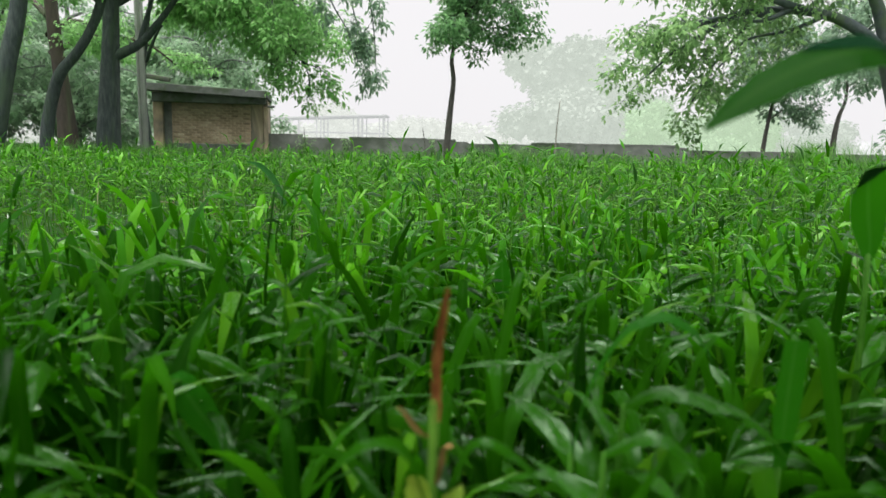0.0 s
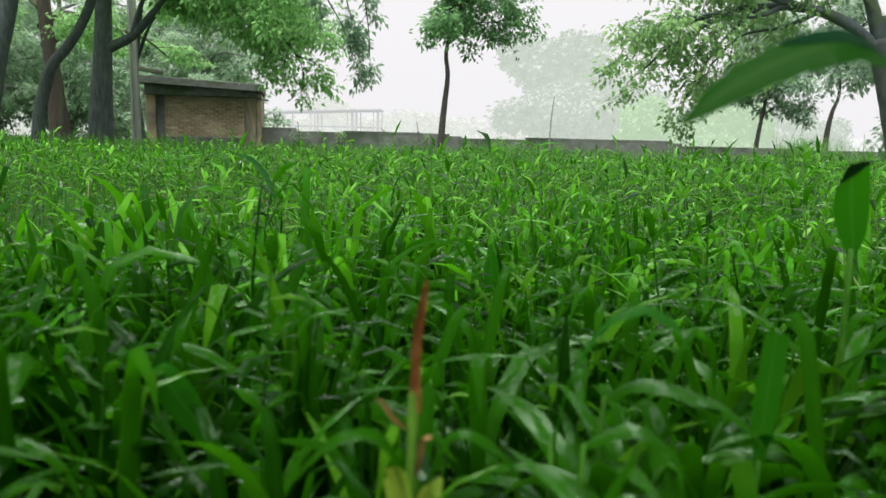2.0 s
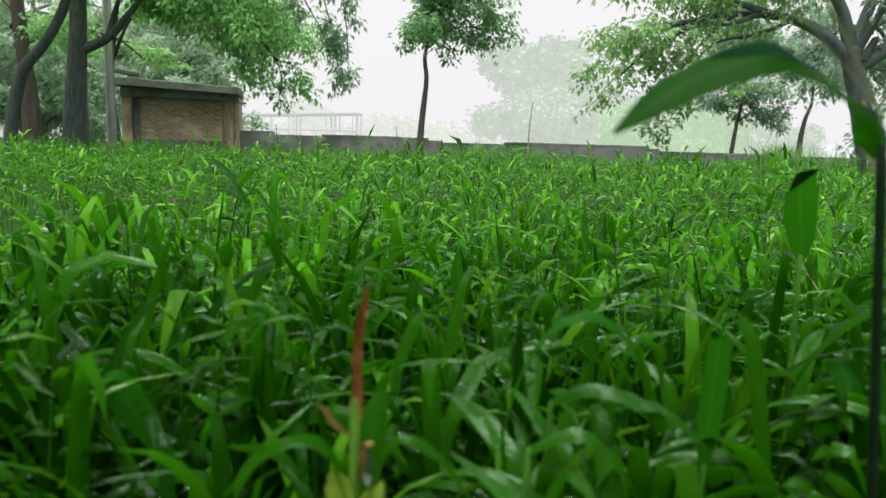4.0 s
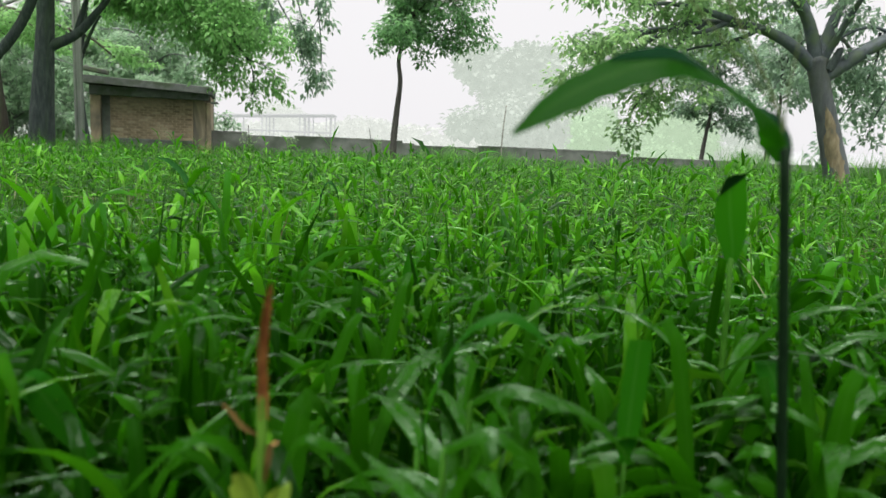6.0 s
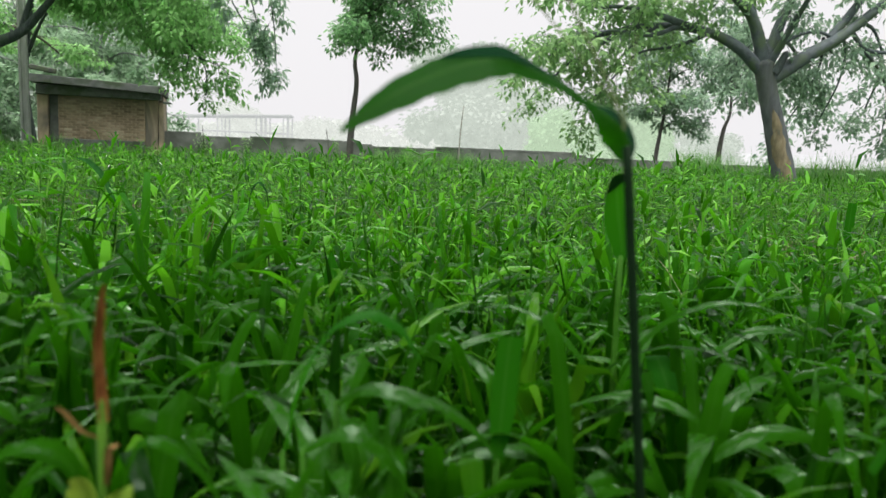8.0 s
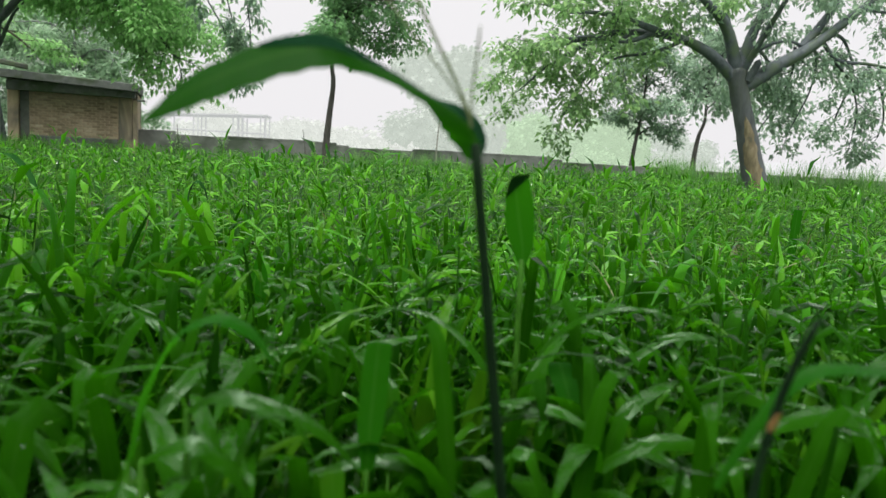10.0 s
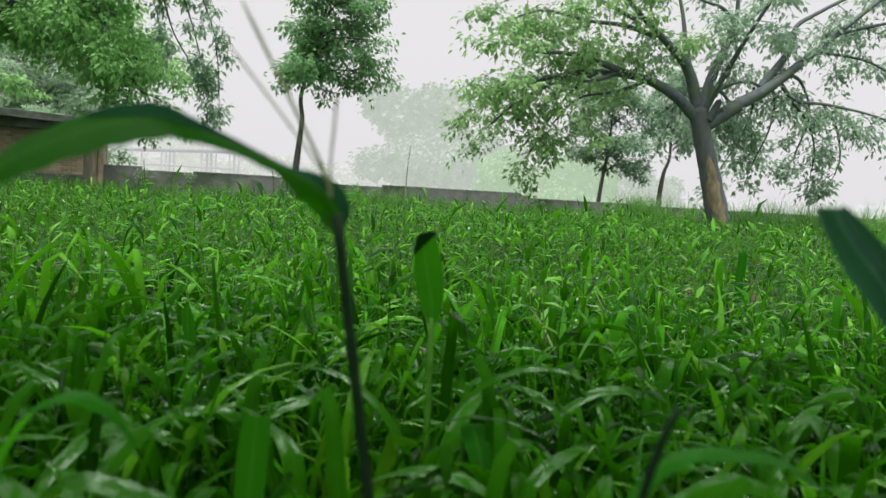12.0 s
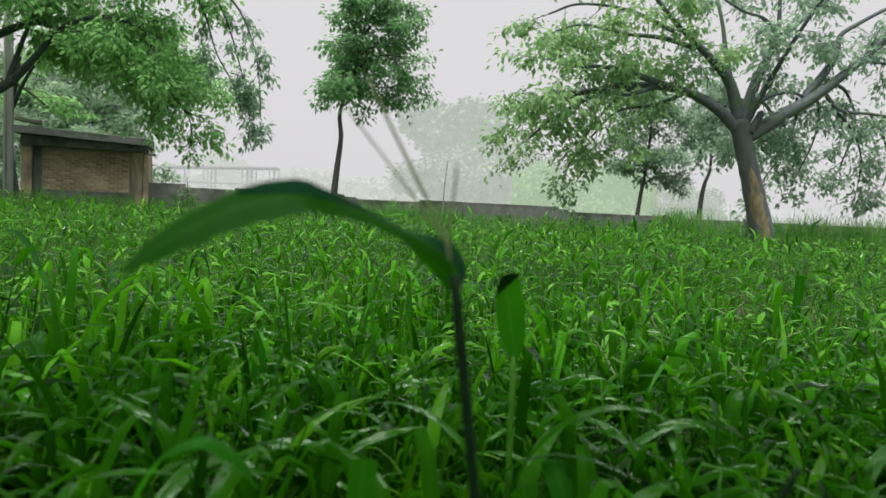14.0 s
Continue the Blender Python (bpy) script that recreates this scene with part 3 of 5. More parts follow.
# ---- trees ----


def leaf_bunch(rng, n, size, spread, droop, flat=False, slim=0.2):
    """A spray of n pointed leaves round the end of a twig, as arrays."""
    vs, fs = [], []
    for k in range(n):
        az, s = rng.uniform(0, 2 * math.pi), size * rng.uniform(0.7, 1.25)
        e = rng.gauss(droop, 0.45)
        d = np.array([math.cos(e) * math.cos(az), math.cos(e) * math.sin(az), math.sin(e)])
        base = d * spread * rng.uniform(0.1, 1.0) + np.array([rng.uniform(-1, 1), rng.uniform(-1, 1), rng.uniform(-0.7, 0.7)]) * spread * 0.6
        side = unit(np.cross(d, np.array([rng.gauss(0, 0.4), rng.gauss(0, 0.4), 1.0])))
        nrm = np.cross(side, d)
        w = s * slim * rng.uniform(0.8, 1.2)
        p = [base, base + d * s * 0.45 + side * w + nrm * w * 0.35, base + d * s + np.array([0, 0, -0.15 * s]), base + d * s * 0.5, base + d * s * 0.45 - side * w + nrm * w * 0.35]
        o = len(vs)
        if flat:
            vs += [p[0], p[1], p[2], p[4]]
            fs.append([o, o + 1, o + 2, o + 3])
            continue
        vs += p
        fs += [[o, o + 1, o + 2, o + 3], [o, o + 3, o + 2, o + 4]]
    return np.array(vs), np.array(fs)


class Tree:
    def __init__(self, name, at, label, seed, bark, limb_bark, leaf, leaf_size=0.12, per_bunch=8, group="", category="tree", spread=0.16, droop=-0.5, flat=True):
        self.ob = thing(name, at, label, category, group)
        self.rng, self.bark, self.limb_bark, self.leaf = random.Random(seed), bark, limb_bark, leaf
        self.crown, self.twigs = Soup(), Soup()
        self.kinds = [leaf_bunch(self.rng, per_bunch, leaf_size, spread, droop, flat, 0.27) for _ in range(14)]
        self.low = -1.0

    def limb(self, name, points, r0, r1, sides=10):
        n = max(8, 4 * len(points))
        path = spline(points, n)
        s = np.linspace(0, 1, n + 1)
        wob = np.array([1 + 0.08 * math.sin(7 * q + self.rng.uniform(0, 1)) for q in s])
        one = Soup()
        tube(one, path, (r0 + (r1 - r0) * s**0.8) * wob, sides)
        one.link(name, self.bark if name == "trunk" else self.limb_bark, self.ob)
        return path

    def bunch(self, p, scale=1.0):
        v, f = self.rng.choice(self.kinds)
        a, k = self.rng.uniform(0, 2 * math.pi), scale * self.rng.uniform(0.8, 1.2)
        c, s = math.cos(a), math.sin(a)
        v = v @ np.array([[c, s, 0], [-s, c, 0], [0, 0, 1]]) * k + p
        self.crown.add(v, f)

    def shoot(self, p, d, length, r, level, fall, step=0.16):
        """A side branch that wanders and sags, forks, and carries leaves towards its end."""
        rng, path, n = self.rng, [np.array(p, float)], 7
        d = unit(np.array(d, float))
        for i in range(n):
            d = unit(d + np.array([rng.gauss(0, 0.16), rng.gauss(0, 0.16), rng.gauss(0, 0.12) - fall]))
            if path[-1][2] + d[2] * length / n < self.low:
                d[2] = 0.3 * abs(d[2])
            path.append(path[-1] + d * length / n)
            if level > 0 and i >= 1:
                for _ in range(2 if rng.random() < 0.35 else 1):
                    e = unit(d + np.array([rng.gauss(0, 0.7), rng.gauss(0, 0.7), rng.gauss(0, 0.4)]))
                    self.shoot(path[-1], e, length * rng.uniform(0.3, 0.5), r * 0.5, level - 1, fall * 1.3, step)
        tube(self.twigs, [path[0], path[3], path[7]], [r, 0.7 * r, 0.3 * r], 3)
        if level == 0:
            path = np.array(path)
            for q in np.arange(0.25, 1.01, step / max(length, 0.2)):
                i = min(n - 1, int(q * n))
                self.bunch(path[i] + (path[i + 1] - path[i]) * (q * n - i))

    def dress(self, path, every, length, level=1, fall=0.08, start=0.25, up=0.1, r=0.02, step=0.16):
        """Side branches along a limb."""
        rng = self.rng
        seg = np.linalg.norm(np.diff(path, axis=0), axis=1)
        total, at = seg.sum(), np.concatenate([[0], np.cumsum(seg)])
        s = total * start
        while s < total:
            i = min(len(seg) - 1, int(np.searchsorted(at, s) - 1))
            p = path[i] + (path[i + 1] - path[i]) * (s - at[i]) / seg[i]
            t = unit(path[i + 1] - path[i])
            d = unit(np.cross(t, np.array([rng.gauss(0, 1), rng.gauss(0, 1), rng.gauss(0, 1)]))) + 0.6 * t + np.array([0, 0, up])
            self.shoot(p, d, length * rng.uniform(0.5, 1.2), r, level, fall, step)
            s += every * rng.uniform(0.7, 1.3)
        self.shoot(path[-1], path[-1] - path[-2], length * 0.7, r, level, fall, step)

    def close(self):
        tagged(self.twigs.link("twig_spray", self.limb_bark, self.ob), kind="stuff")
        self.crown.link("crown", self.leaf, self.ob, smooth=False)
        return self.ob


def build_spreading_tree():
    t = Tree("spreading_tree", (9.45, 15, 0), "old spreading tree with forked grey trunk and drooping wet leaves", 11, BARK_GREY, BARK_LIMB, TREE_GREY, 0.135, 10, spread=0.25, droop=-0.55)
    TRUNK = [(0.1, 0, -0.1), (-0.04, 0, 0.4), (-0.27, 0, 1.17), (-0.5, 0, 1.9), (-0.64, 0, 2.39), (-0.69, 0, 2.6)]
    t.limb("trunk", TRUNK, 0.25, 0.2, 14)
    # long patch where the bark has come off
    path = spline(TRUNK, 60)
    rad = np.interp(np.linspace(0, 1, 61), np.linspace(0, 1, 21), 0.25 + (0.2 - 0.25) * np.linspace(0, 1, 21) ** 0.8)
    rows = [k for k in range(61) if 0.05 < path[k][2] < 1.7]
    v, f, m = [], [], 10
    for a, k in enumerate(rows):
        q = a / (len(rows) - 1)
        half = (0.75 * (1 - q) ** 0.5 + 0.12) * (1 + 0.6 * noise.noise(Vector((q * 9, 0, 2)))) * (1 - 0.9 * max(0, q - 0.85) / 0.15)
        mid = -1.95 + 0.4 * noise.noise(Vector((q * 3, 4, 0)))
        for c in range(m + 1):
            g = mid + half * (2 * c / m - 1)
            lift = 1.05 + 0.05 * math.sin(math.pi * c / m)
            v.append(path[k] + rad[k] * lift * np.array([math.cos(g), math.sin(g), 0]))
    for a in range(len(rows) - 1):
        for c in range(m):
            o = a * (m + 1) + c
            f.append([o, o + 1, o + m + 2, o + m + 1])
    patch = Soup()
    patch.add(v, f)
    patch.link("bare_patch", BARE, t.ob, "tan bare wood where bark peeled off")
    # one side's limbs carry a brighter leaf copy: the light there is painted
    old, brighter = t.crown, Soup()

    def grow(depth, r0, r1, *pts, every=0.56):
        """A limb through points (x, z) that drifts towards or away by depth along its length."""
        n = len(pts) - 1
        path = t.limb("limb", [(x, depth * (k / n) ** 1.3, z) for k, (x, z) in enumerate(pts)], 0.88 * r0, r1)
        # limbs reaching to the side that is coloured as lit
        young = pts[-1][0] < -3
        t.crown = brighter if young else old
        t.dress(path, every * (0.8 if young else 1.12), 1.15 if young else 0.95, 1, 0.05, 0.22, 0.04, 0.011, 0.25)

    # towards the field's middle
    grow(0.4, 0.15, 0.03, (-0.73, 2.44), (-1.26, 2.89), (-1.88, 3.17), (-2.54, 3.26), (-3.18, 3.26), (-3.93, 3.1), (-4.78, 2.82), (-5.3, 2.5))
    grow(-0.9, 0.09, 0.02, (-2.41, 3.26), (-3.19, 3.42), (-3.95, 3.48), (-4.69, 3.39), (-5.2, 3.42))
    grow(0.9, 0.06, 0.02, (-3.68, 3.16), (-4.28, 2.78), (-4.76, 2.44), (-5.1, 2.07))
    grow(0.8, 0.05, 0.02, (-3.05, 3.27), (-3.53, 2.84), (-3.93, 2.21), (-4.2, 1.5))
    grow(-0.7, 0.06, 0.02, (-2.6, 3.27), (-3.3, 3.0), (-4.2, 3.0), (-5.1, 2.75))
    grow(1.2, 0.05, 0.02, (-1.9, 3.17), (-2.5, 2.9), (-3.2, 2.75), (-3.6, 2.2))
    # upper limbs
    grow(-0.4, 0.16, 0.03, (-0.68, 2.57), (-1.04, 3.46), (-1.54, 3.9), (-2.09, 4.28), (-2.64, 4.7), (-3.33, 5.39))
    grow(-0.5, 0.07, 0.02, (-1.82, 4.1), (-2.61, 4.23), (-3.5, 4.22), (-4.4, 4.3), (-5.0, 4.1))
    grow(0.6, 0.06, 0.02, (-2.3, 4.4), (-3.3, 4.8), (-4.3, 4.9), (-4.9, 4.7))
    grow(0.4, 0.09, 0.03, (-0.88, 3.11), (-1.05, 3.95), (-1.14, 4.79), (-1.41, 5.9))
    grow(0.1, 0.15, 0.03, (-0.61, 2.7), (-0.37, 3.52), (-0.08, 4.16), (0.09, 4.67), (0.03, 6.2))
    grow(-0.6, 0.06, 0.02, (0.06, 4.52), (-0.4, 4.8), (-1.01, 4.86), (-1.8, 5.1))
    grow(-0.3, 0.07, 0.02, (-0.05, 4.19), (0.42, 4.76), (1.2, 5.46), (1.71, 6.07))
    # the other side
    grow(-0.6, 0.19, 0.03, (-0.54, 2.27), (0.18, 2.76), (0.84, 3.18), (1.36, 3.6), (1.89, 4.09), (2.56, 4.72), (3.37, 5.43), (4.2, 6.09))
    grow(0.4, 0.11, 0.03, (0.76, 3.21), (1.21, 3.78), (1.52, 4.24), (1.63, 4.67), (2.1, 4.99), (2.92, 5.45), (3.91, 5.93))
    grow(-0.1, 0.05, 0.03, (-0.52, 2.89), (0.0, 3.22), (0.41, 3.31), (0.76, 3.21), every=1.2)
    grow(0.8, 0.07, 0.02, (1.5, 3.71), (2.04, 4.08), (2.75, 4.19), (3.94, 4.14), (5.04, 3.84))
    grow(-0.8, 0.06, 0.02, (1.17, 3.44), (1.56, 2.99), (2.29, 2.92), (3.49, 2.68), (4.13, 2.21))
    grow(-0.9, 0.06, 0.02, (2.29, 4.48), (3.0, 4.69), (3.87, 4.88), (5.07, 5.02))
    # limbs behind and before the trunk
    grow(3.2, 0.09, 0.02, (-0.55, 2.5), (-0.1, 3.1), (0.7, 3.2), (1.6, 2.6), (2.2, 1.9))
    grow(2.9, 0.05, 0.015, (-0.3, 2.95), (-0.4, 3.2), (-0.3, 3.0), (0.1, 2.5), every=0.5)
    grow(-2.6, 0.09, 0.02, (-0.6, 2.5), (-0.4, 3.5), (-0.2, 4.6), (0.1, 5.6))
    grow(2.4, 0.05, 0.02, (1.4, 3.6), (2.2, 3.5), (3.1, 2.9), (3.5, 2.0))
    grow(2.7, 0.04, 0.015, (0.6, 3.2), (1.0, 2.7), (1.3, 2.1), (1.5, 1.4))
    grow(0.6, 0.04, 0.015, (1.56, 2.99), (2.1, 2.6), (2.5, 2.1), (2.7, 1.6))
    grow(1.6, 0.04, 0.015, (1.0, 3.3), (1.4, 3.0), (1.7, 2.4), (1.8, 1.7))
    grow(1.2, 0.04, 0.015, (2.4, 2.95), (3.0, 2.5), (3.5, 1.9), (3.8, 1.5))
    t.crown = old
    brighter.link("crown", TREE_OLIVE, t.ob, "brighter leaves, one side's light put into their colour", smooth=False)
    stub = Soup()
    tube(stub, [(-0.52, -0.14, 2.4), (-0.42, -0.18, 2.6), (-0.33, -0.2, 2.8)], [0.1, 0.085, 0.075], 9)
    stub.link("cut_stub", BARK_DARK, t.ob, "sawn-off dark stub")
    t.close()


build_spreading_tree()


def build_slender_tree(name, at, trunk, crown, label, seed, leaf, radius=0.09, limbs=11, size=0.13, group="", bark=None, step=0.15, skew=0.0):
    """A slim trunk with a leafy head between two heights. crown: foot, top, reach."""
    t = Tree(name, at, label, seed, bark or BARK_SLIM, bark or BARK_SLIM, leaf, size, 11, group, spread=0.27, droop=-0.5)
    path = t.limb("trunk", trunk, radius, radius * 0.3)
    rng = t.rng
    foot, top, reach = crown
    for k in range(limbs):
        z = foot + (top - foot) * (k + 0.3) / limbs
        i = int(np.argmin(np.abs(path[:, 2] - z)))
        az = 2.4 * k + rng.uniform(-0.3, 0.3)
        q = (z - foot) / (top - foot)
        long = reach * (1.05 - 0.75 * q**1.6) * rng.uniform(0.75, 1.1) * (1 + (skew if q > 0.3 else 1.7 * skew) * math.cos(az))
        p = path[i]
        pts = [p, p + long * np.array([0.4 * math.cos(az), 0.4 * math.sin(az), 0.3]), p + long * np.array([math.cos(az), math.sin(az), 0.28])]
        t.dress(t.limb("limb", pts, radius * 0.3, 0.01, 6), 0.26, 0.66, 1, 0.06, 0.15, 0.1, 0.01, step)
    return t.close()


build_slender_tree("slender_tree", (0.12, 20, 0), [(0, 0, -0.1), (0.0, 0, 0.6), (0.06, 0, 1.4), (0.13, 0, 2.2), (0.08, 0, 2.85), (0.35, 0, 3.8), (0.62, 0, 5.0), (0.75, 0.1, 6.8)], (2.85, 7.0, 1.2), "slender young tree with a dense dark green head", 21, TREE_DARK, 0.1, 22, 0.13, "", None, 0.17, 0.5)
build_slender_tree("slender_tree", (12.5, 29, 0), [(-0.1, 0, -0.1), (0.02, 0, 1.2), (0.2, 0, 2.5), (0.3, 0, 4.0), (0.3, 0, 6.0)], (1.7, 6.2, 1.7), "slim leaning young tree behind the boundary wall", 22, TREE_GREY, 0.1, 13, 0.17, "slim trees behind the wall", None, 0.2)
build_slender_tree("slender_tree", (15.0, 28.7, 0), [(0, 0, -0.1), (0.02, 0, 1.0), (0.14, 0, 1.9), (0.35, 0, 2.6), (0.3, 0, 4.0), (0.35, 0, 6.0)], (2.9, 6.2, 1.4), "slim crooked young tree behind the boundary wall", 23, TREE_GREY, 0.12, 9, 0.17, "slim trees behind the wall", None, 0.2)


def build_left_trees():
    # thick trunk whose branches reach over the hut
    t = Tree("shade_tree", (-8.08, 18, 0), "big shade tree with thick dark wet trunk", 31, BARK_DARK, BARK_DARK, TREE_GREEN, 0.13, 15, "shade trees", spread=0.32, droop=-0.6)
    t.limb("trunk", [(0, 0, -0.1), (0.02, 0, 0.8), (0.1, 0, 2.0), (0.17, 0, 3.2), (0.2, 0, 4.6), (0.1, 0, 6.5)], 0.285, 0.16, 14)

    def reach_out(pts, r0, every, start=0.3, low=2.75):
        t.low = low
        t.dress(t.limb("limb", pts, r0, 0.025), every * 0.48, 1.2, 1, 0.09, start, 0.0, 0.02, 0.17)

    reach_out([(0.15, 0, 2.4), (0.85, 0, 2.75), (1.4, -0.1, 3.3), (2.2, -0.3, 4.1), (3.2, -0.5, 4.3), (4.3, -0.6, 3.9)], 0.13, 0.3, 0.52)
    reach_out([(0.85, 0, 2.75), (1.0, 0.1, 3.4), (1.3, 0.2, 4.3), (1.9, 0.3, 5.2)], 0.08, 0.35, 0.5)
    reach_out([(0.2, 0, 3.6), (1.2, 0.6, 4.3), (2.4, 1.2, 4.5), (3.6, 1.6, 4.1), (4.7, 1.8, 3.4)], 0.1, 0.3)
    reach_out([(0.2, 0, 4.4), (1.5, -0.5, 5.4), (3.0, -0.8, 5.8), (4.2, -1.0, 5.6), (5.1, -1.0, 5.3)], 0.12, 0.5)
    reach_out([(1.2, 0.6, 4.3), (2.6, 0.9, 4.0), (3.6, 1.0, 3.5), (4.2, 1.0, 2.9), (4.6, 1.0, 2.4)], 0.06, 0.7, low=-1.0)
    reach_out([(0.2, 0, 4.2), (-0.8, 0.3, 4.9), (-2.2, 0.6, 5.2), (-3.6, 0.8, 4.6)], 0.11, 0.4)
    reach_out([(0.2, 0, 3.9), (0.5, -1.2, 4.8), (0.9, -2.4, 5.3), (1.4, -3.4, 5.3)], 0.09, 0.4)
    reach_out([(0.2, 0, 4.8), (0.6, 0.4, 6.0), (1.2, 0.8, 7.2)], 0.1, 0.4)
    t.low = -1.0
    # long thin branches that hang free from the outermost limb
    t.kinds = [leaf_bunch(t.rng, 8, 0.135, 0.19, -0.7, False, 0.24) for _ in range(10)]
    main, t.crown = t.crown, Soup()
    for pts in ([(4.6, -1.0, 5.5), (5.2, -1.0, 4.6), (5.55, -1.0, 3.6), (5.95, -1.0, 2.9), (6.2, -1.0, 2.1)], [(4.9, -1.0, 5.4), (5.9, -1.05, 4.7), (6.35, -1.1, 3.8), (6.5, -1.1, 3.0), (6.55, -1.1, 2.3)], [(5.2, -1.0, 5.3), (5.7, -0.9, 4.4), (6.0, -0.8, 3.5), (6.15, -0.8, 2.9)]):
        t.dress(t.limb("hanging_branch", pts, 0.03, 0.008, 6), 0.42, 0.6, 1, 0.1, 0.35, -0.1, 0.006, 0.24)
    t.crown.link("hanging_foliage", TREE_GREY, t.ob, "greyer small hanging leaves", smooth=False)
    t.crown = main
    t.close()

    t = Tree("shade_tree", (-9.1, 17, 0), "dark leaning tree that bends to one side", 32, BARK_DARK, BARK_DARK, TREE_GREEN, 0.13, 15, "shade trees", spread=0.32, droop=-0.6)
    t.low = 2.9
    t.limb("trunk", [(0, 0, -0.1), (0.12, 0, 0.9), (0.4, 0, 1.85), (0.85, 0, 2.4), (1.2, 0, 2.95), (1.45, 0, 3.6), (1.8, 0, 5.2)], 0.14, 0.1, 12)
    for pts in ([(1.4, 0, 3.5), (0.6, -0.4, 4.4), (-0.4, -0.6, 4.8), (-1.4, -0.8, 4.5)], [(1.6, 0, 4.2), (2.2, 0.3, 5.2), (2.8, 0.5, 6.2)], [(1.7, 0, 4.7), (1.2, 0.6, 5.9), (0.4, 1.0, 6.6)]):
        t.dress(t.limb("limb", pts, 0.08, 0.02), 0.3, 1.1, 1, 0.09, 0.3, 0.0, 0.018, 0.18)
    t.close()

    t = Tree("shade_tree", (-9.2, 15, 0), "dark leaning trunk at the field's edge", 33, BARK_DARK, BARK_DARK, TREE_GREEN, 0.13, 15, "shade trees", spread=0.32, droop=-0.6)
    t.low = 2.9
    t.limb("trunk", [(0, 0, -0.1), (0.25, 0, 0.9), (0.5, 0, 1.9), (0.8, 0, 3.0), (1.0, 0, 4.6), (1.1, 0, 6.0)], 0.22, 0.14, 12)
    for pts in ([(0.9, 0, 4.0), (0.0, 0.3, 4.9), (-1.2, 0.5, 5.0)], [(1.0, 0, 4.5), (1.9, 0.2, 5.3), (3.0, 0.3, 5.5)], [(1.05, 0, 5.2), (1.2, -0.8, 6.2), (1.0, -1.6, 6.6)]):
        t.dress(t.limb("limb", pts, 0.09, 0.02), 0.3, 1.1, 1, 0.09, 0.3, 0.0, 0.018, 0.18)
    t.close()

    t = Tree("shade_tree", (-11.15, 22, 0), "tall tree with a reddish brown trunk", 34, BARK_RED, BARK_RED, TREE_GREEN, 0.14, 8, "shade trees", spread=0.18, droop=-0.6)
    t.low = 3.3
    t.limb("trunk", [(0.1, 0, -0.1), (0.05, 0, 0.9), (-0.05, 0, 2.2), (-0.2, 0, 3.8), (-0.35, 0, 6.5)], 0.3, 0.16, 12)
    for k in range(6):
        a = 1.05 * k + 0.4
        z = 2.9 + 0.55 * k
        c, s = math.cos(a), math.sin(a)
        t.dress(t.limb("limb", [(-0.35, 0, z), (-0.35 + 1.2 * c, 1.2 * s, z + 0.6), (-0.35 + 2.6 * c, 2.6 * s, z + 0.5), (-0.35 + 3.6 * c, 3.6 * s, z - 0.2)], 0.1, 0.02), 0.45, 1.2, 1, 0.12, 0.3, 0.05, 0.02, 0.22)
    t.close()

    # thinner trunk next to the pole
    t = Tree("shade_tree", (-8.55, 21.6, 0), "thin dark tree beside the pale pole", 35, BARK_DARK, BARK_DARK, TREE_GREEN, 0.13, 15, "shade trees", spread=0.32, droop=-0.6)
    t.low = 2.9
    t.limb("trunk", [(0.08, 0, -0.1), (-0.02, 0, 0.7), (-0.08, 0, 1.5), (-0.05, 0, 2.6), (0.2, 0, 4.5)], 0.15, 0.045, 10)
    for pts in ([(0, 0, 2.7), (0.5, -0.2, 3.6), (1.3, -0.4, 4.4)], [(0, 0, 2.6), (-0.7, 0.3, 3.4), (-1.6, 0.5, 3.6)], [(0.1, 0, 3.4), (0.8, 0.5, 4.4), (1.8, 0.8, 4.8)]):
        t.dress(t.limb("limb", pts, 0.06, 0.02), 0.3, 0.85, 1, 0.02, 0.45, 0.35, 0.016, 0.18)
    t.close()


build_left_trees()


def build_back_trees():
    """Leafy trees behind the hut and between the trunks."""
    for at, h, reach, seed in (((-10.0, 32, 0), 6.0, 2.6, 41), ((-15.5, 31, 0), 7.0, 3.0, 42), ((-21, 33, 0), 7.5, 3.2, 43), ((-16.5, 25, 0), 7, 2.8, 44), ((-12, 36, 0), 6.5, 3.0, 45), ((-13.6, 27.5, 0), 3.6, 2.0, 46), ((-18.5, 27, 0), 4.2, 2.3, 47)):
        t = Tree("background_tree", at, "leafy tree standing back, mist put into its pale colours", seed, BARK_MIST, BARK_MIST, TREE_PALE, 0.19, 12, "background trees", spread=0.34, droop=-0.5)
        t.limb("trunk", [(0, 0, -0.1), (0.1, 0, h * 0.3), (0, 0, h * 0.6), (0.2, 0, h)], 0.2, 0.06)
        for k in range(11):
            a, z = 2.4 * k, h * (0.22 + 0.068 * k)
            c, s = reach * math.cos(a), reach * math.sin(a)
            t.dress(t.limb("limb", [(0, 0, z), (0.45 * c, 0.45 * s, z + 0.5), (c, s, z + 0.3)], 0.07, 0.02, 6), 0.32, 1.1, 1, 0.08, 0.2, 0.0, 0.018, 0.26)
        t.close()


build_back_trees()


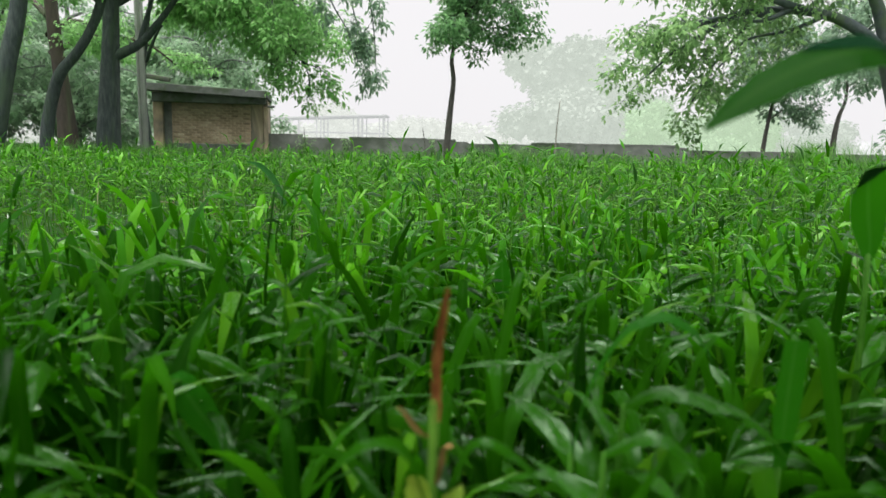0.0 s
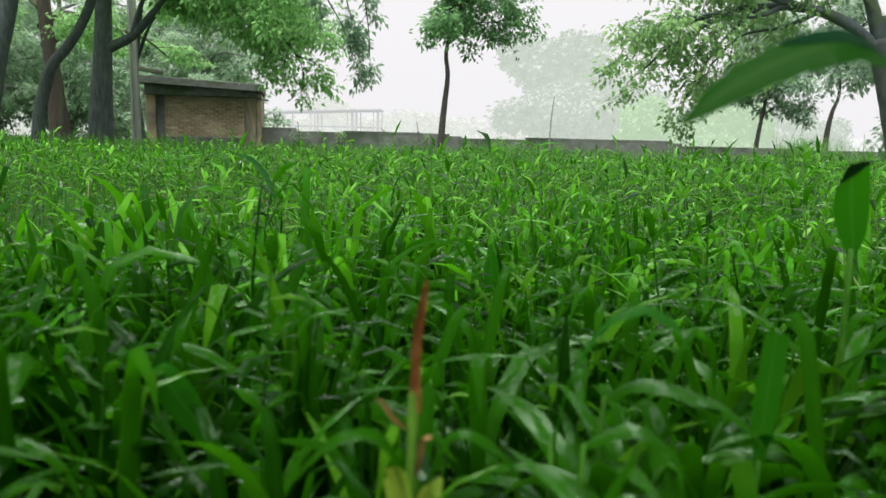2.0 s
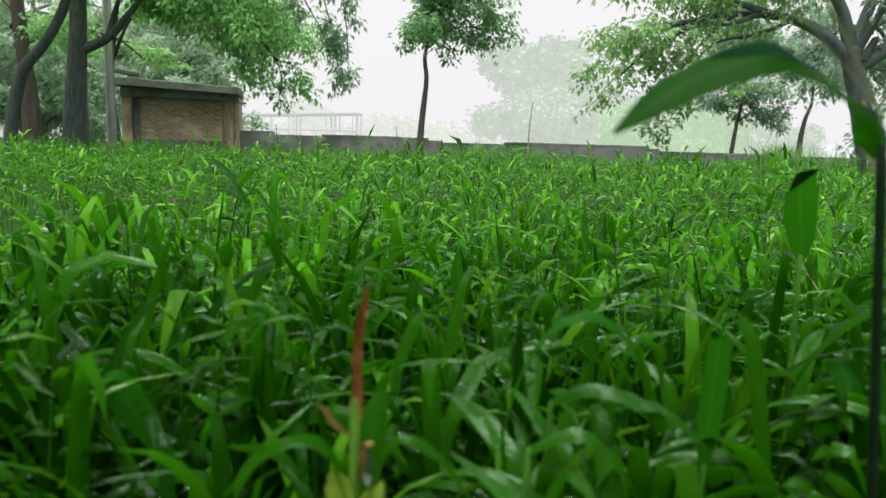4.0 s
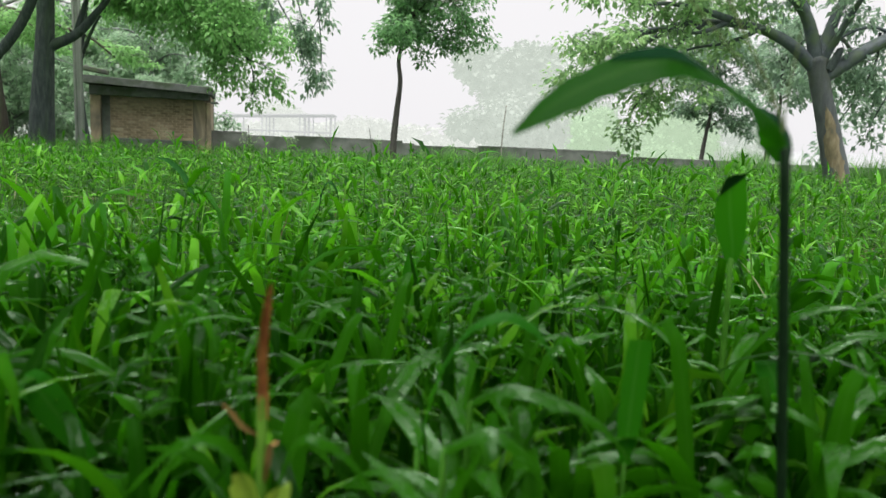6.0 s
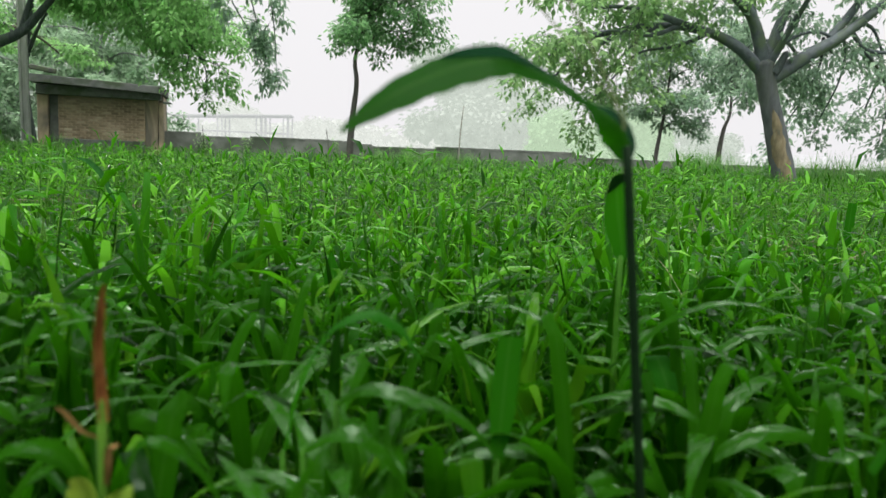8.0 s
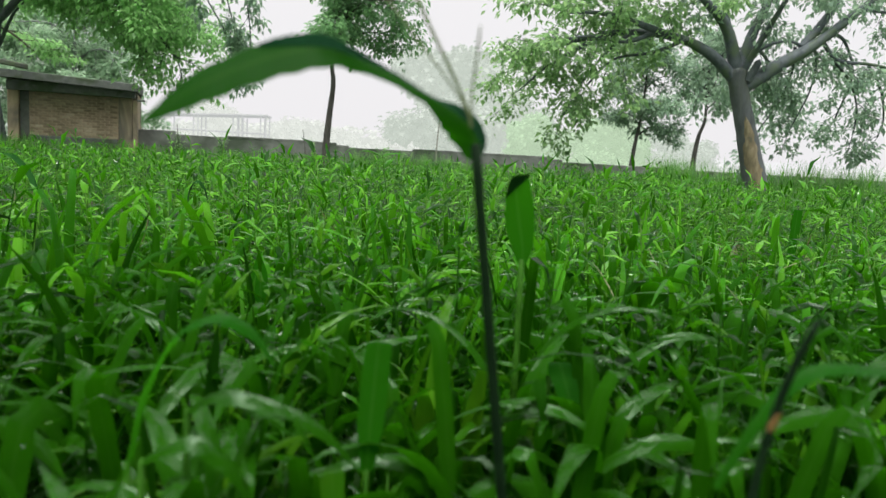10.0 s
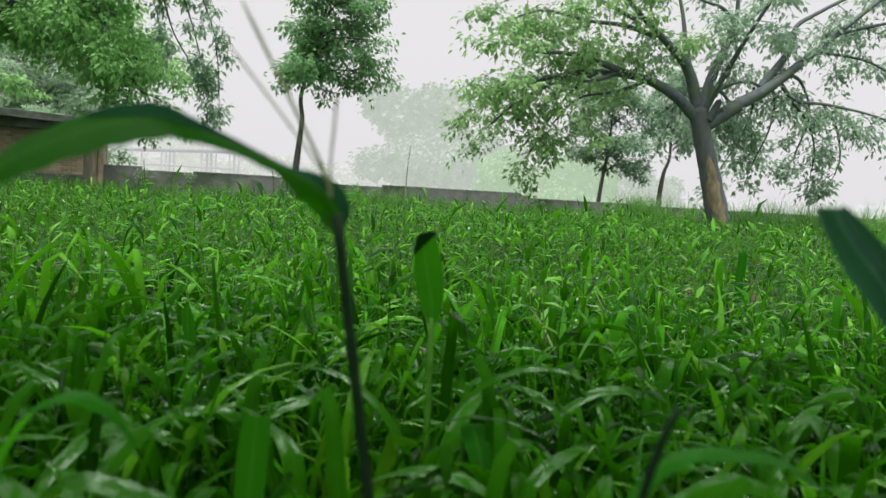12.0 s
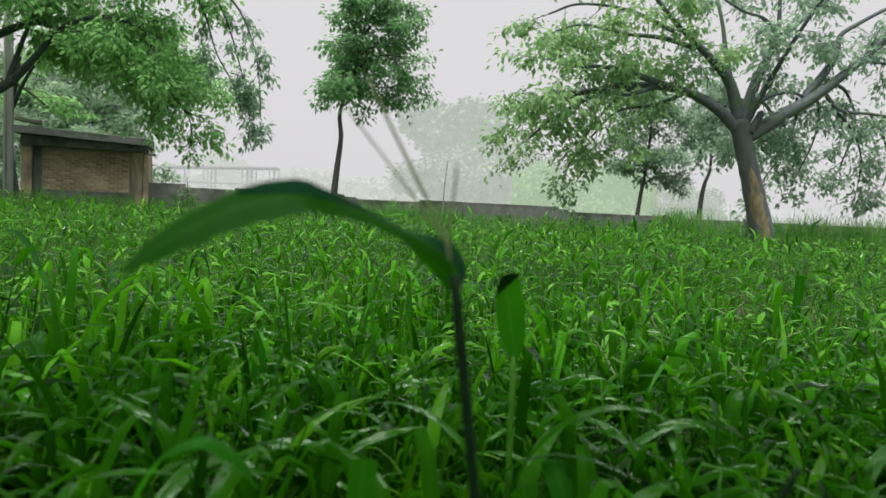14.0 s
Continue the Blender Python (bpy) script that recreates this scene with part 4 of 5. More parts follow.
def build_far_tree(at, width, height, seed, material, trunk=0.25):
    """A tree far off, glowing in place of mist: trunk, limbs and a loose head of clumps."""
    rng = random.Random(seed)
    ob = thing("distant_tree", at, "tree far off, glowing pale in place of thick mist", "tree", "trees far off in the mist")
    s = Soup()
    tube(s, spline([(0, 0, -0.5), (0.1, 0, height * 0.3), (0, 0, height * 0.7)], 8), np.linspace(0.4, 0.15, 9) * width / 10, 8)
    s.link("trunk", material, ob)
    c = Soup()
    kinds = [leaf_bunch(rng, 20, 0.5, 0.75, -0.2, True, 0.48) for _ in range(8)]
    lobes = []
    for k in range(22):
        a, q = rng.uniform(0, 2 * math.pi), rng.random()
        z = height * (trunk + (0.95 - trunk) * q)
        reach = width / 2 * math.sqrt(max(0.05, 1 - (abs(q - 0.35) / 0.7) ** 2)) * rng.uniform(0.25, 0.9)
        lobes.append((np.array([reach * math.cos(a), reach * math.sin(a) * 0.6, z]), width * rng.uniform(0.09, 0.17)))
    for p, r in lobes:
        for _ in range(70):
            d = unit(np.array([rng.gauss(0, 1), rng.gauss(0, 1), rng.gauss(0, 1)])) * r * rng.uniform(0.15, 1.0) * np.array([1, 1, 0.75])
            v, f = rng.choice(kinds)
            c.add(v * width / 14 + p + d, f)
    c.link("crown", material, ob, smooth=False)


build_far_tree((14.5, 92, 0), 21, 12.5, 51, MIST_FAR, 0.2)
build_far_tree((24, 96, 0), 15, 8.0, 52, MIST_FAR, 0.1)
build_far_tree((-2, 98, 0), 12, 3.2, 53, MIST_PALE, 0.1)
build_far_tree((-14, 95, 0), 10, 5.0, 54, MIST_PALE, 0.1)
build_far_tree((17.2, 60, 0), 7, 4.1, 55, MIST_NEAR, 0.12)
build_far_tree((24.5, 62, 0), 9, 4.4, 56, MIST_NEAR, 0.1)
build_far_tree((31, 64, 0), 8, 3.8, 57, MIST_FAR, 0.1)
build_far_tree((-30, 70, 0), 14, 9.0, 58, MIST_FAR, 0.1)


def build_far_woods():
    """A low line of woods that closes the field far off."""
    rng, c = random.Random(61), Soup()
    kinds = [leaf_bunch(rng, 9, 1.3, 0.9, -0.1, True, 0.45) for _ in range(8)]
    x = -60.0
    while x < 34:
        w, h = rng.uniform(3, 6), rng.uniform(1.6, 3.2)
        for _ in range(60):
            v, f = rng.choice(kinds)
            c.add(v + np.array([x + rng.gauss(0, w * 0.4), 104 + rng.gauss(0, 1.0), rng.uniform(-0.1, 1.0) ** 2 * h]), f)
        x += w * 0.45
    tagged(c.link("distant_woods", MIST_PALE, smooth=False), "low line of woods, glowing pale in place of mist", "woods", kind="stuff")


build_far_woods()

# ---- pole and stick ----


def build_pole():
    ob = thing("utility_pole", (-8.55, 21.3, 0), "pale concrete utility pole among the trees", "pole")
    for dx, r in ((-0.07, 0.05), (0.09, 0.045)):
        s = Soup()
        tube(s, [(dx, 0, -0.1), (dx - 0.02, 0, 2.0), (dx - 0.06, 0, 6.2)], [r * 1.2, r, r * 0.8], 10)
        s.link("shaft", POLE, ob)
    part("web", box(bmesh.new(), -0.09, -0.02, -0.1, 0.06, 0.02, 6.1), POLE, ob)
    part("crossarm", box(bmesh.new(), -0.7, -0.05, 5.7, 0.6, 0.05, 5.8, 0.01), POLE, ob)
    s = Soup()
    tube(s, spline([(4.02, 26.7, -0.05), (4.05, 26.7, 1.2), (4.13, 26.7, 2.15)], 8), np.linspace(0.03, 0.015, 9), 6)
    tagged(s.link("stick", WOOD), "thin bare stick standing by the wall", "stick")


build_pole()

# ---- grass ----


def broad_plant(rng, h, segs=7):
    """Low plant whose broad blades leave a short stem one above the other, arch over and turn."""
    s = Soup()
    lean = np.array([rng.gauss(0, 0.1), rng.gauss(0, 0.1), 1.0]) * h * 0.46
    tube(s, [(0, 0, -0.02), 0.5 * lean, lean], [0.0034, 0.003, 0.002], 4)
    n = rng.randint(5, 8)
    for k in range(n):
        length = h * rng.uniform(0.45, 1.0)
        foot = lean * (0.12 + 0.88 * k / n)
        az = k * 2.6 + rng.uniform(-0.6, 0.6)
        kind = rng.random()
        if kind < 0.3:
            path = folded_path(foot, az, rng.uniform(1.2, 1.6), rng.uniform(0.35, 0.68), rng.uniform(1.0, 2.6), length, segs + 1, rng)
            width, m = rng.uniform(0.011, 0.023), segs + 1
        elif kind < 0.5:
            path = arc_path(foot, az, rng.uniform(1.3, 1.55), rng.uniform(0.2, 0.7), length * 0.8, segs, rng, 0.5)
            width, m = rng.uniform(0.009, 0.019), segs
        else:
            path = arc_path(foot, az, rng.uniform(0.95, 1.45), rng.uniform(1.2, 3.0), length, segs, rng, 0.9)
            width, m = rng.uniform(0.008, 0.02), segs
        ribbon(s, path, blade_widths(width, m, rng.uniform(0.3, 0.5)), (-math.sin(az) + rng.gauss(0, 0.4), math.cos(az) + rng.gauss(0, 0.4), rng.gauss(0, 0.25)), rng.uniform(0.04, 0.2), rng.gauss(0, 0.8), 0.05)
    return s.arrays()


def stalk_plant(rng, h, segs=3, leaves=8, sides=3):
    """Upright stalk with small pointed leaves set alternately, drooping at their ends."""
    s = Soup()
    lean = np.array([rng.gauss(0, 0.12), rng.gauss(0, 0.12), 1.0]) * h
    r = rng.uniform(0.002, 0.0036)
    tube(s, [(0, 0, -0.02), 0.5 * lean + np.array([rng.gauss(0, 0.008), rng.gauss(0, 0.008), 0]), lean], [r, 0.8 * r, 0.4 * r], sides)
    turn = rng.uniform(0, 6.28)
    for k in range(leaves):
        q = 0.45 + 0.55 * (k + 0.6) / leaves
        az = turn + k * 2.7 + rng.uniform(-0.5, 0.5)
        last = k == leaves - 1
        rise = rng.uniform(0.8, 1.3) if last else rng.uniform(0.0, 0.95)
        path = arc_path(q * lean, az, rise, rng.uniform(0.6, 2.1), rng.uniform(0.036, 0.076) * (1.15 - 0.3 * q), segs, rng)
        ribbon(s, path, blade_widths(rng.uniform(0.009, 0.0155), segs, 0.45), (-math.sin(az), math.cos(az), rng.gauss(0, 0.35)), 0.18, rng.gauss(0, 0.5))
    return s.arrays()


def light_plant(rng, h, leaves=6):
    """The same stalk, simpler, for the wide field."""
    s = Soup()
    lean = np.array([rng.gauss(0, 0.12), rng.gauss(0, 0.12), 1.0]) * h
    r = 0.0024
    s.add([(-r, 0, -0.02), (r, 0, -0.02), lean + (r * 0.5, 0, 0), lean - (r * 0.5, 0, 0)], [[0, 1, 2, 3]], np.full((1, 4, 2), 2.0))
    turn = rng.uniform(0, 6.28)
    for k in range(leaves):
        q = 0.35 + 0.65 * (k + 0.6) / leaves
        az = turn + k * 2.7 + rng.uniform(-0.5, 0.5)
        p = arc_path(q * lean, az, rng.uniform(0.7, 1.3) if k == leaves - 1 else rng.uniform(0.0, 0.95), rng.uniform(0.6, 2.1), rng.uniform(0.045, 0.095) * (1.15 - 0.3 * q), 2, rng)
        side = unit(np.array([-math.sin(az), math.cos(az), rng.gauss(0, 0.35)])) * rng.uniform(0.0035, 0.0065)
        s.add([p[0] - side * 0.6, p[0] + side * 0.6, p[1] + side, p[1] - side, p[2] + side * 0.1, p[2] - side * 0.1], [[0, 1, 2, 3], [3, 2, 4, 5]])
    return s.arrays()


def tall_tuft(rng, h):
    """Bunch of thin long grass."""
    s = Soup()
    for k in range(10):
        az = rng.uniform(0, 2 * math.pi)
        path = arc_path((rng.gauss(0, 0.06), rng.gauss(0, 0.06), 0), az, rng.uniform(1.2, 1.5), rng.uniform(0.2, 1.2), h * rng.uniform(0.6, 1.1), 4, rng)
        ribbon(s, path, blade_widths(0.012, 4), (-math.sin(az), math.cos(az), 0), 0.15)
    return s.arrays()


def scatter(soup, kinds, places, rng):
    """Copies of the kinds at rows of (x, y, z, scale)."""
    picks = rng.integers(0, len(kinds), len(places))
    turn = rng.uniform(0, 2 * np.pi, len(places))
    for k, (v, f, u) in enumerate(kinds):
        rows = np.nonzero(picks == k)[0]
        if not len(rows):
            continue
        c, s = np.cos(turn[rows])[:, None], np.sin(turn[rows])[:, None]
        sc = places[rows, 3][:, None]
        x = (v[None, :, 0] * c - v[None, :, 1] * s) * sc + places[rows, 0][:, None]
        y = (v[None, :, 0] * s + v[None, :, 1] * c) * sc + places[rows, 1][:, None]
        z = v[None, :, 2] * sc + places[rows, 2][:, None]
        vv = np.stack([x, y, z], -1).reshape(-1, 3)
        ff = (f[None] + (np.arange(len(rows)) * len(v))[:, None, None]).reshape(-1, 4)
        soup.add(vv, ff, np.tile(u, (len(rows), 1, 1)))


def spots(rng, n, r0, r1, a0, a1):
    """Even random places on a ring sector round the camera's place; angles from straight ahead, clockwise, in degrees.
    """
    r = np.sqrt(rng.uniform(r0 * r0, r1 * r1, n))
    a = np.radians(rng.uniform(a0, a1, n))
    return np.stack([0.15 + r * np.sin(a), -0.05 + r * np.cos(a)], 1)


def field_height(xy):
    """How tall the crop stands: low near the camera, even farther off, thin in the wet hollows."""
    d = np.hypot(xy[:, 0] - 0.15, xy[:, 1])
    h = 0.245 + 0.085 * np.clip((d - 0.5) / 2.0, 0, 1)
    h = h + 0.05 * np.clip((0.1 - xy[:, 0]) / 0.3, 0, 1) * np.clip((d - 0.45) / 0.2, 0, 1) * np.clip((2.0 - d) / 0.8, 0, 1)
    wave = np.array([noise.noise(Vector((x * 0.55, y * 0.55, 3.0))) for x, y in xy])
    return h * (1 + 0.14 * wave), wave


def build_field():
    rng, prng = np.random.default_rng(5), random.Random(6)
    broad = [broad_plant(prng, 0.3) for _ in range(22)]
    plain = [broad_plant(prng, 0.3, 4) for _ in range(10)]
    stalk = [stalk_plant(prng, 0.34, 2, 11, 3) for _ in range(22)]
    light = [light_plant(prng, 0.34) for _ in range(24)]
    near, wide, mid, far = Soup(), Soup(), Soup(), Soup()

    def rows(xy, top, jitter=0.2):
        # a wet hollow where the plants stand thin
        hollow = np.hypot((xy[:, 0] + 0.5) / 0.26, (xy[:, 1] - 2.1) / 0.55)
        xy = xy[(hollow > 1) | (rng.random(len(xy)) < 0.25)]
        h, wave = field_height(xy)
        return np.column_stack([xy, np.zeros(len(xy)), h / top * rng.normal(1, jitter, len(xy)).clip(0.55, 1.3)]), wave

    xy = spots(rng, 1650, 0.34, 2.2, -50, 60)
    p, wave = rows(xy, 0.375)
    # cleared to fit the camera's view: near left, and before the withered shoot
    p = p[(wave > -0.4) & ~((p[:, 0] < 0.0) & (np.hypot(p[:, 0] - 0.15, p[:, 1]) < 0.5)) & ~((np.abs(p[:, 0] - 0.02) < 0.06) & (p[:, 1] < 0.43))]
    # the brighter blade copy is picked by distance from the camera
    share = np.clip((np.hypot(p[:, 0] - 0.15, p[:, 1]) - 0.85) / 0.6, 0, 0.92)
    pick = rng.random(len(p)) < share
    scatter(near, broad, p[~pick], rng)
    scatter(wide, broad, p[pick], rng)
    xy = spots(rng, 150, 1.7, 3.2, -45, 55)
    p, wave = rows(xy, 0.42)
    scatter(wide, broad, p[wave > -0.3], rng)
    xy = spots(rng, 380, 1.6, 5.0, -42, 56)
    p, wave = rows(xy, 0.62)
    scatter(wide, broad, p, rng)
    xy = spots(rng, 420, 0.6, 2.2, -50, 60)
    p, wave = rows(xy, 0.4)
    half = np.hypot(p[:, 0] - 0.15, p[:, 1]) < 1.3
    scatter(near, stalk, p[(wave > -0.3) & half], rng)
    scatter(mid, stalk, p[(wave > -0.3) & ~half], rng)
    xy = spots(rng, 5200, 1.5, 8.0, -42, 56)
    p, wave = rows(xy, 0.39, 0.13)
    p[::6, 3] *= 1.22
    scatter(mid, stalk, p[wave > -0.42], rng)
    # one even field on all sides, up to the wall
    n = 19000
    xy = np.column_stack([rng.uniform(-17, 25, n), rng.uniform(-7, 26.6, n)])
    xy = xy[np.hypot(xy[:, 0] - 0.15, xy[:, 1] + 0.05) > 2.0]
    p, wave = rows(xy, 0.4, 0.1)
    scatter(far, light, p, rng)
    xy = spots(rng, 3600, 0.9, 7.5, 54, 320)
    xy = xy[rng.random(len(xy)) > np.clip((np.hypot(xy[:, 0], xy[:, 1]) - 5) / 4, 0, 1)]
    p, wave = rows(xy, 0.4, 0.12)
    scatter(far, light, p, rng)
    # unseen plants behind the camera: carry on the field and block low sky light
    xy = spots(rng, 2600, 0.34, 3.6, 60, 310)
    d = np.hypot(xy[:, 0] - 0.15, xy[:, 1]) + np.array([0.8 * noise.noise(Vector((x, y, 7.0))) for x, y in xy])
    xy = xy[rng.random(len(xy)) > np.clip((d - 1.2) / 2.2, 0, 1)]
    p, wave = rows(xy, 0.375)
    pick = rng.random(len(p)) < np.clip((np.hypot(p[:, 0] - 0.15, p[:, 1]) - 0.7) / 1.5, 0, 0.85)
    scatter(near, plain, p[~pick], rng)
    scatter(wide, plain, p[pick], rng)
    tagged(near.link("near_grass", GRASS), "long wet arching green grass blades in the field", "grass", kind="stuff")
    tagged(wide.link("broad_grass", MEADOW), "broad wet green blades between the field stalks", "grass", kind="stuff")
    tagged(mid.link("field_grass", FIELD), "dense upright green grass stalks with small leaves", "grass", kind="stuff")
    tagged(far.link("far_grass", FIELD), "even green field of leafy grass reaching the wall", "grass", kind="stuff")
    # rain drops sitting on the near blades
    ico = bmesh.new()
    bmesh.ops.create_icosphere(ico, subdivisions=1, radius=1.0)
    dv = np.array([v.co for v in ico.verts])
    df = np.array([[v.index for v in f.verts] + [f.verts[0].index] for f in ico.faces])
    ico.free()
    spots_v = np.concatenate([a for a in near.v + wide.v])
    keep = (spots_v[:, 2] > 0.1) & (spots_v[:, 1] > 0.2) & (np.hypot(spots_v[:, 0], spots_v[:, 1]) < 2.2)
    spots_v = spots_v[keep]
    spots_v = spots_v[rng.choice(len(spots_v), 3800, replace=False)]
    me = bpy.data.meshes.new("rain_drops")
    size = rng.uniform(0.0008, 0.0022, len(spots_v))
    vv = (dv[None] * size[:, None, None] * np.array([1, 1, 0.75]) + spots_v[:, None]).reshape(-1, 3)
    ff = (df[None, :, :3] + (np.arange(len(spots_v)) * len(dv))[:, None, None]).reshape(-1, 3)
    me.from_pydata(vv.tolist(), [], ff.tolist())
    me.materials.append(WATER)
    me.shade_smooth()
    tagged(new("rain_drops", me), "clear rain drops sitting on the grass blades", "water drops", kind="stuff")
    # taller rough grass along the wall and round the old tree
    tall = Soup()
    kinds = [tall_tuft(prng, 0.8) for _ in range(10)]
    a = np.column_stack([rng.uniform(10.2, 24, 420), rng.normal(17.5, 1.4, 420), np.zeros(420), rng.uniform(0.7, 1.25, 420)])
    b = np.column_stack([rng.normal(13.0, 0.5, 60), rng.normal(26.2, 0.25, 60), np.zeros(60), rng.uniform(0.9, 1.5, 60)])
    c = np.column_stack([rng.uniform(1.0, 4.5, 70), rng.normal(26.3, 0.2, 70), np.zeros(70), rng.uniform(0.6, 1.0, 70)])
    d = np.column_stack([rng.uniform(-12.5, -7, 160), rng.normal(19.5, 1.5, 160), np.zeros(160), rng.uniform(0.5, 0.8, 160)])
    scatter(tall, kinds, np.concatenate([a, b, c, d]), rng)
    tagged(tall.link("tall_grass", TALL), "tall rough grass along the wall and tree", "grass", kind="stuff")
    # dry straws lying between the plants
    straw = Soup()
    for x, y in spots(rng, 150, 1.2, 3.8, -40, 50):
        az, z = prng.uniform(0, 6.28), prng.uniform(0.06, 0.22)
        path = arc_path((x, y, z), az, prng.uniform(-0.2, 1.0), prng.uniform(-0.2, 0.5), prng.uniform(0.07, 0.18), 3, prng)
        ribbon(straw, path, [0.0035, 0.0045, 0.0035, 0.001], (-math.sin(az), math.cos(az), 0.2), 0.2)
    tagged(straw.link("dry_straw", STRAW), "thin dry yellow straws among the grass", "straw", kind="stuff")


build_field()


def build_tufts():
    """Broad-leaved clumps set within the camera's near view, each a plant of its own."""
    rng = random.Random(77)
    made = []
    for k in range(9):
        ob = thing("grass_clump", (0, -30, 0), "clump of broad wet green grass blades", "grass", "clumps at the field's edge")
        s = Soup()
        tube(s, [(0, 0, -0.02), (0.004, 0.003, 0.07), (0.006, -0.004, 0.13)], [0.0045, 0.004, 0.002], 6)
        s.link("stem", GREENSTEM, ob)
        for b in range(rng.randint(5, 7)):
            az = b * 2.5 + rng.uniform(-0.5, 0.5)
            b_soup = Soup()
            n = 12
            if rng.random() < 0.45:
                path = folded_path((0, 0, 0.02 + 0.018 * b), az, rng.uniform(1.2, 1.6), rng.uniform(0.35, 0.65), rng.uniform(1.0, 2.6), rng.uniform(0.16, 0.27), n, rng)
            else:
                path = arc_path((0, 0, 0.02 + 0.018 * b), az, rng.uniform(1.0, 1.5), rng.uniform(1.5, 3.2), rng.uniform(0.15, 0.25), n, rng, 0.9)
            ribbon(b_soup, path, blade_widths(rng.uniform(0.011, 0.024), n, 0.45), (-math.sin(az) + rng.gauss(0, 0.3), math.cos(az) + rng.gauss(0, 0.3), rng.gauss(0, 0.3)), rng.uniform(0.05, 0.2), rng.gauss(0, 0.9), 0.05)
            b_soup.link("blade", GRASS, ob)
        made.append(ob)
    used = set()
    for k in range(120):
        r, a = math.sqrt(rng.uniform(0.36**2, 1.5**2)), math.radians(rng.uniform(-42, 56))
        m = pose(0.15 + r * math.sin(a), -0.05 + r * math.cos(a), 0, rng.uniform(-6, 6), rng.uniform(-6, 6), rng.uniform(0, 360))
        i = rng.randrange(len(made))
        # set back to suit the camera's view, clear of the withered shoot
        if m.translation.x < 0 and r < 0.6:
            m.translation.y += 0.5
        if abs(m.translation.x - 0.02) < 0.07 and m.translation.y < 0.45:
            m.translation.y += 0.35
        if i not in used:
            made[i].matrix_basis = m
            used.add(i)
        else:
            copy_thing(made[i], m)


build_tufts()

# ---- single plants close by ----


def build_bent_leaf_plant():
    ob = thing("tall_grass_plant", (0.404, 0.454, 0), "tall grass plant with one big bent leaf and dark stem", "grass")
    o = np.array([0.404, 0.454, 0])
    s = Soup()
    tube(s, spline([(0.407, 0.456, -0.02), (0.38, 0.437, 0.16), (0.352, 0.415, 0.33), (0.3345, 0.402, 0.438)], 16) - o, np.linspace(0.0036, 0.003, 17), 10)
    s.link("stem", DARKSTEM, ob, "dark green stem")
    s = Soup()
    p = spline([(0.3345, 0.402, 0.43), (0.332, 0.399, 0.444), (0.32, 0.393, 0.4545), (0.3, 0.383, 0.4645), (0.272, 0.37, 0.475), (0.247, 0.361, 0.4805), (0.219, 0.359, 0.473), (0.19, 0.355, 0.458), (0.165, 0.352, 0.439)], 44) - o
    q = np.linspace(0, 1, 45)
    w = np.interp(q, [0, 0.06, 0.14, 0.24, 0.36, 0.46, 0.54, 0.64, 0.76, 0.88, 0.95, 1], [0.007, 0.018, 0.022, 0.0165, 0.0085, 0.009, 0.0145, 0.0195, 0.0205, 0.015, 0.009, 0.002])
    w = w * (1 + 0.06 * np.sin(np.arange(45) * 1.9) + 0.04 * np.sin(np.arange(45) * 0.7))
    t = unit(np.gradient(p, axis=0))
    side = np.stack([t[:, 2], np.interp(q, [0, 0.22, 0.36, 0.5, 0.62, 1], [0.05, 0.2, 1.1, 0.9, 0.5, 0.25]), -t[:, 0]], 1)
    fold = np.interp(q, [0, 0.1, 0.3, 0.45, 0.6, 1], [0.2, 0.5, 0.4, 0.15, 0.12, 0.2])[:, None]
    ribbon(s, p, w, -side, fold)
    s.link("leaf", HERO, ob, "broad bent green blade")
    # a dark sheet along the upper edge paints the shade of that half
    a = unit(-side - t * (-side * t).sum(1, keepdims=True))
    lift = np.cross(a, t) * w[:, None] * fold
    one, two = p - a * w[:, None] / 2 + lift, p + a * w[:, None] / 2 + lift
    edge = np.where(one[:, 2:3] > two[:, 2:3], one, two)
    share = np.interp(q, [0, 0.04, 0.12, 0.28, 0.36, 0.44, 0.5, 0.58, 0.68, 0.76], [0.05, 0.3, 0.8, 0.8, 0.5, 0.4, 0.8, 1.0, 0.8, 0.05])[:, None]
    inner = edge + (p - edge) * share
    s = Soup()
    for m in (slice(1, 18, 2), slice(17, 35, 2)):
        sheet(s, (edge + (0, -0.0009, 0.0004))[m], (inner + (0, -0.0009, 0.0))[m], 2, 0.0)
    s.link("painted_shade_edge", WETDARK_SHADE, ob, "dark strip painting the shade of the upper half")
    for pts, r in (([(0.33, 0.398, 0.448), (0.326, 0.4, 0.463), (0.302, 0.405, 0.508), (0.28, 0.41, 0.549)], 0.0013), ([(0.33, 0.398, 0.448), (0.325, 0.4, 0.462), (0.297, 0.41, 0.498), (0.269, 0.42, 0.532)], 0.0008), ([(0.331, 0.398, 0.448), (0.3295, 0.397, 0.465), (0.3305, 0.394, 0.485), (0.331, 0.391, 0.503)], 0.0009)):
        s = Soup()
        q = spline(pts, 14) - o
        tube(s, q, np.interp(np.linspace(0, 1, 15), [0, 0.2, 0.9, 1], [0.5, 0.75, 0.75, 0.4]) * r, 6)
        s.link("seed_spike", SPIKE, ob, "thin pale seed spike")


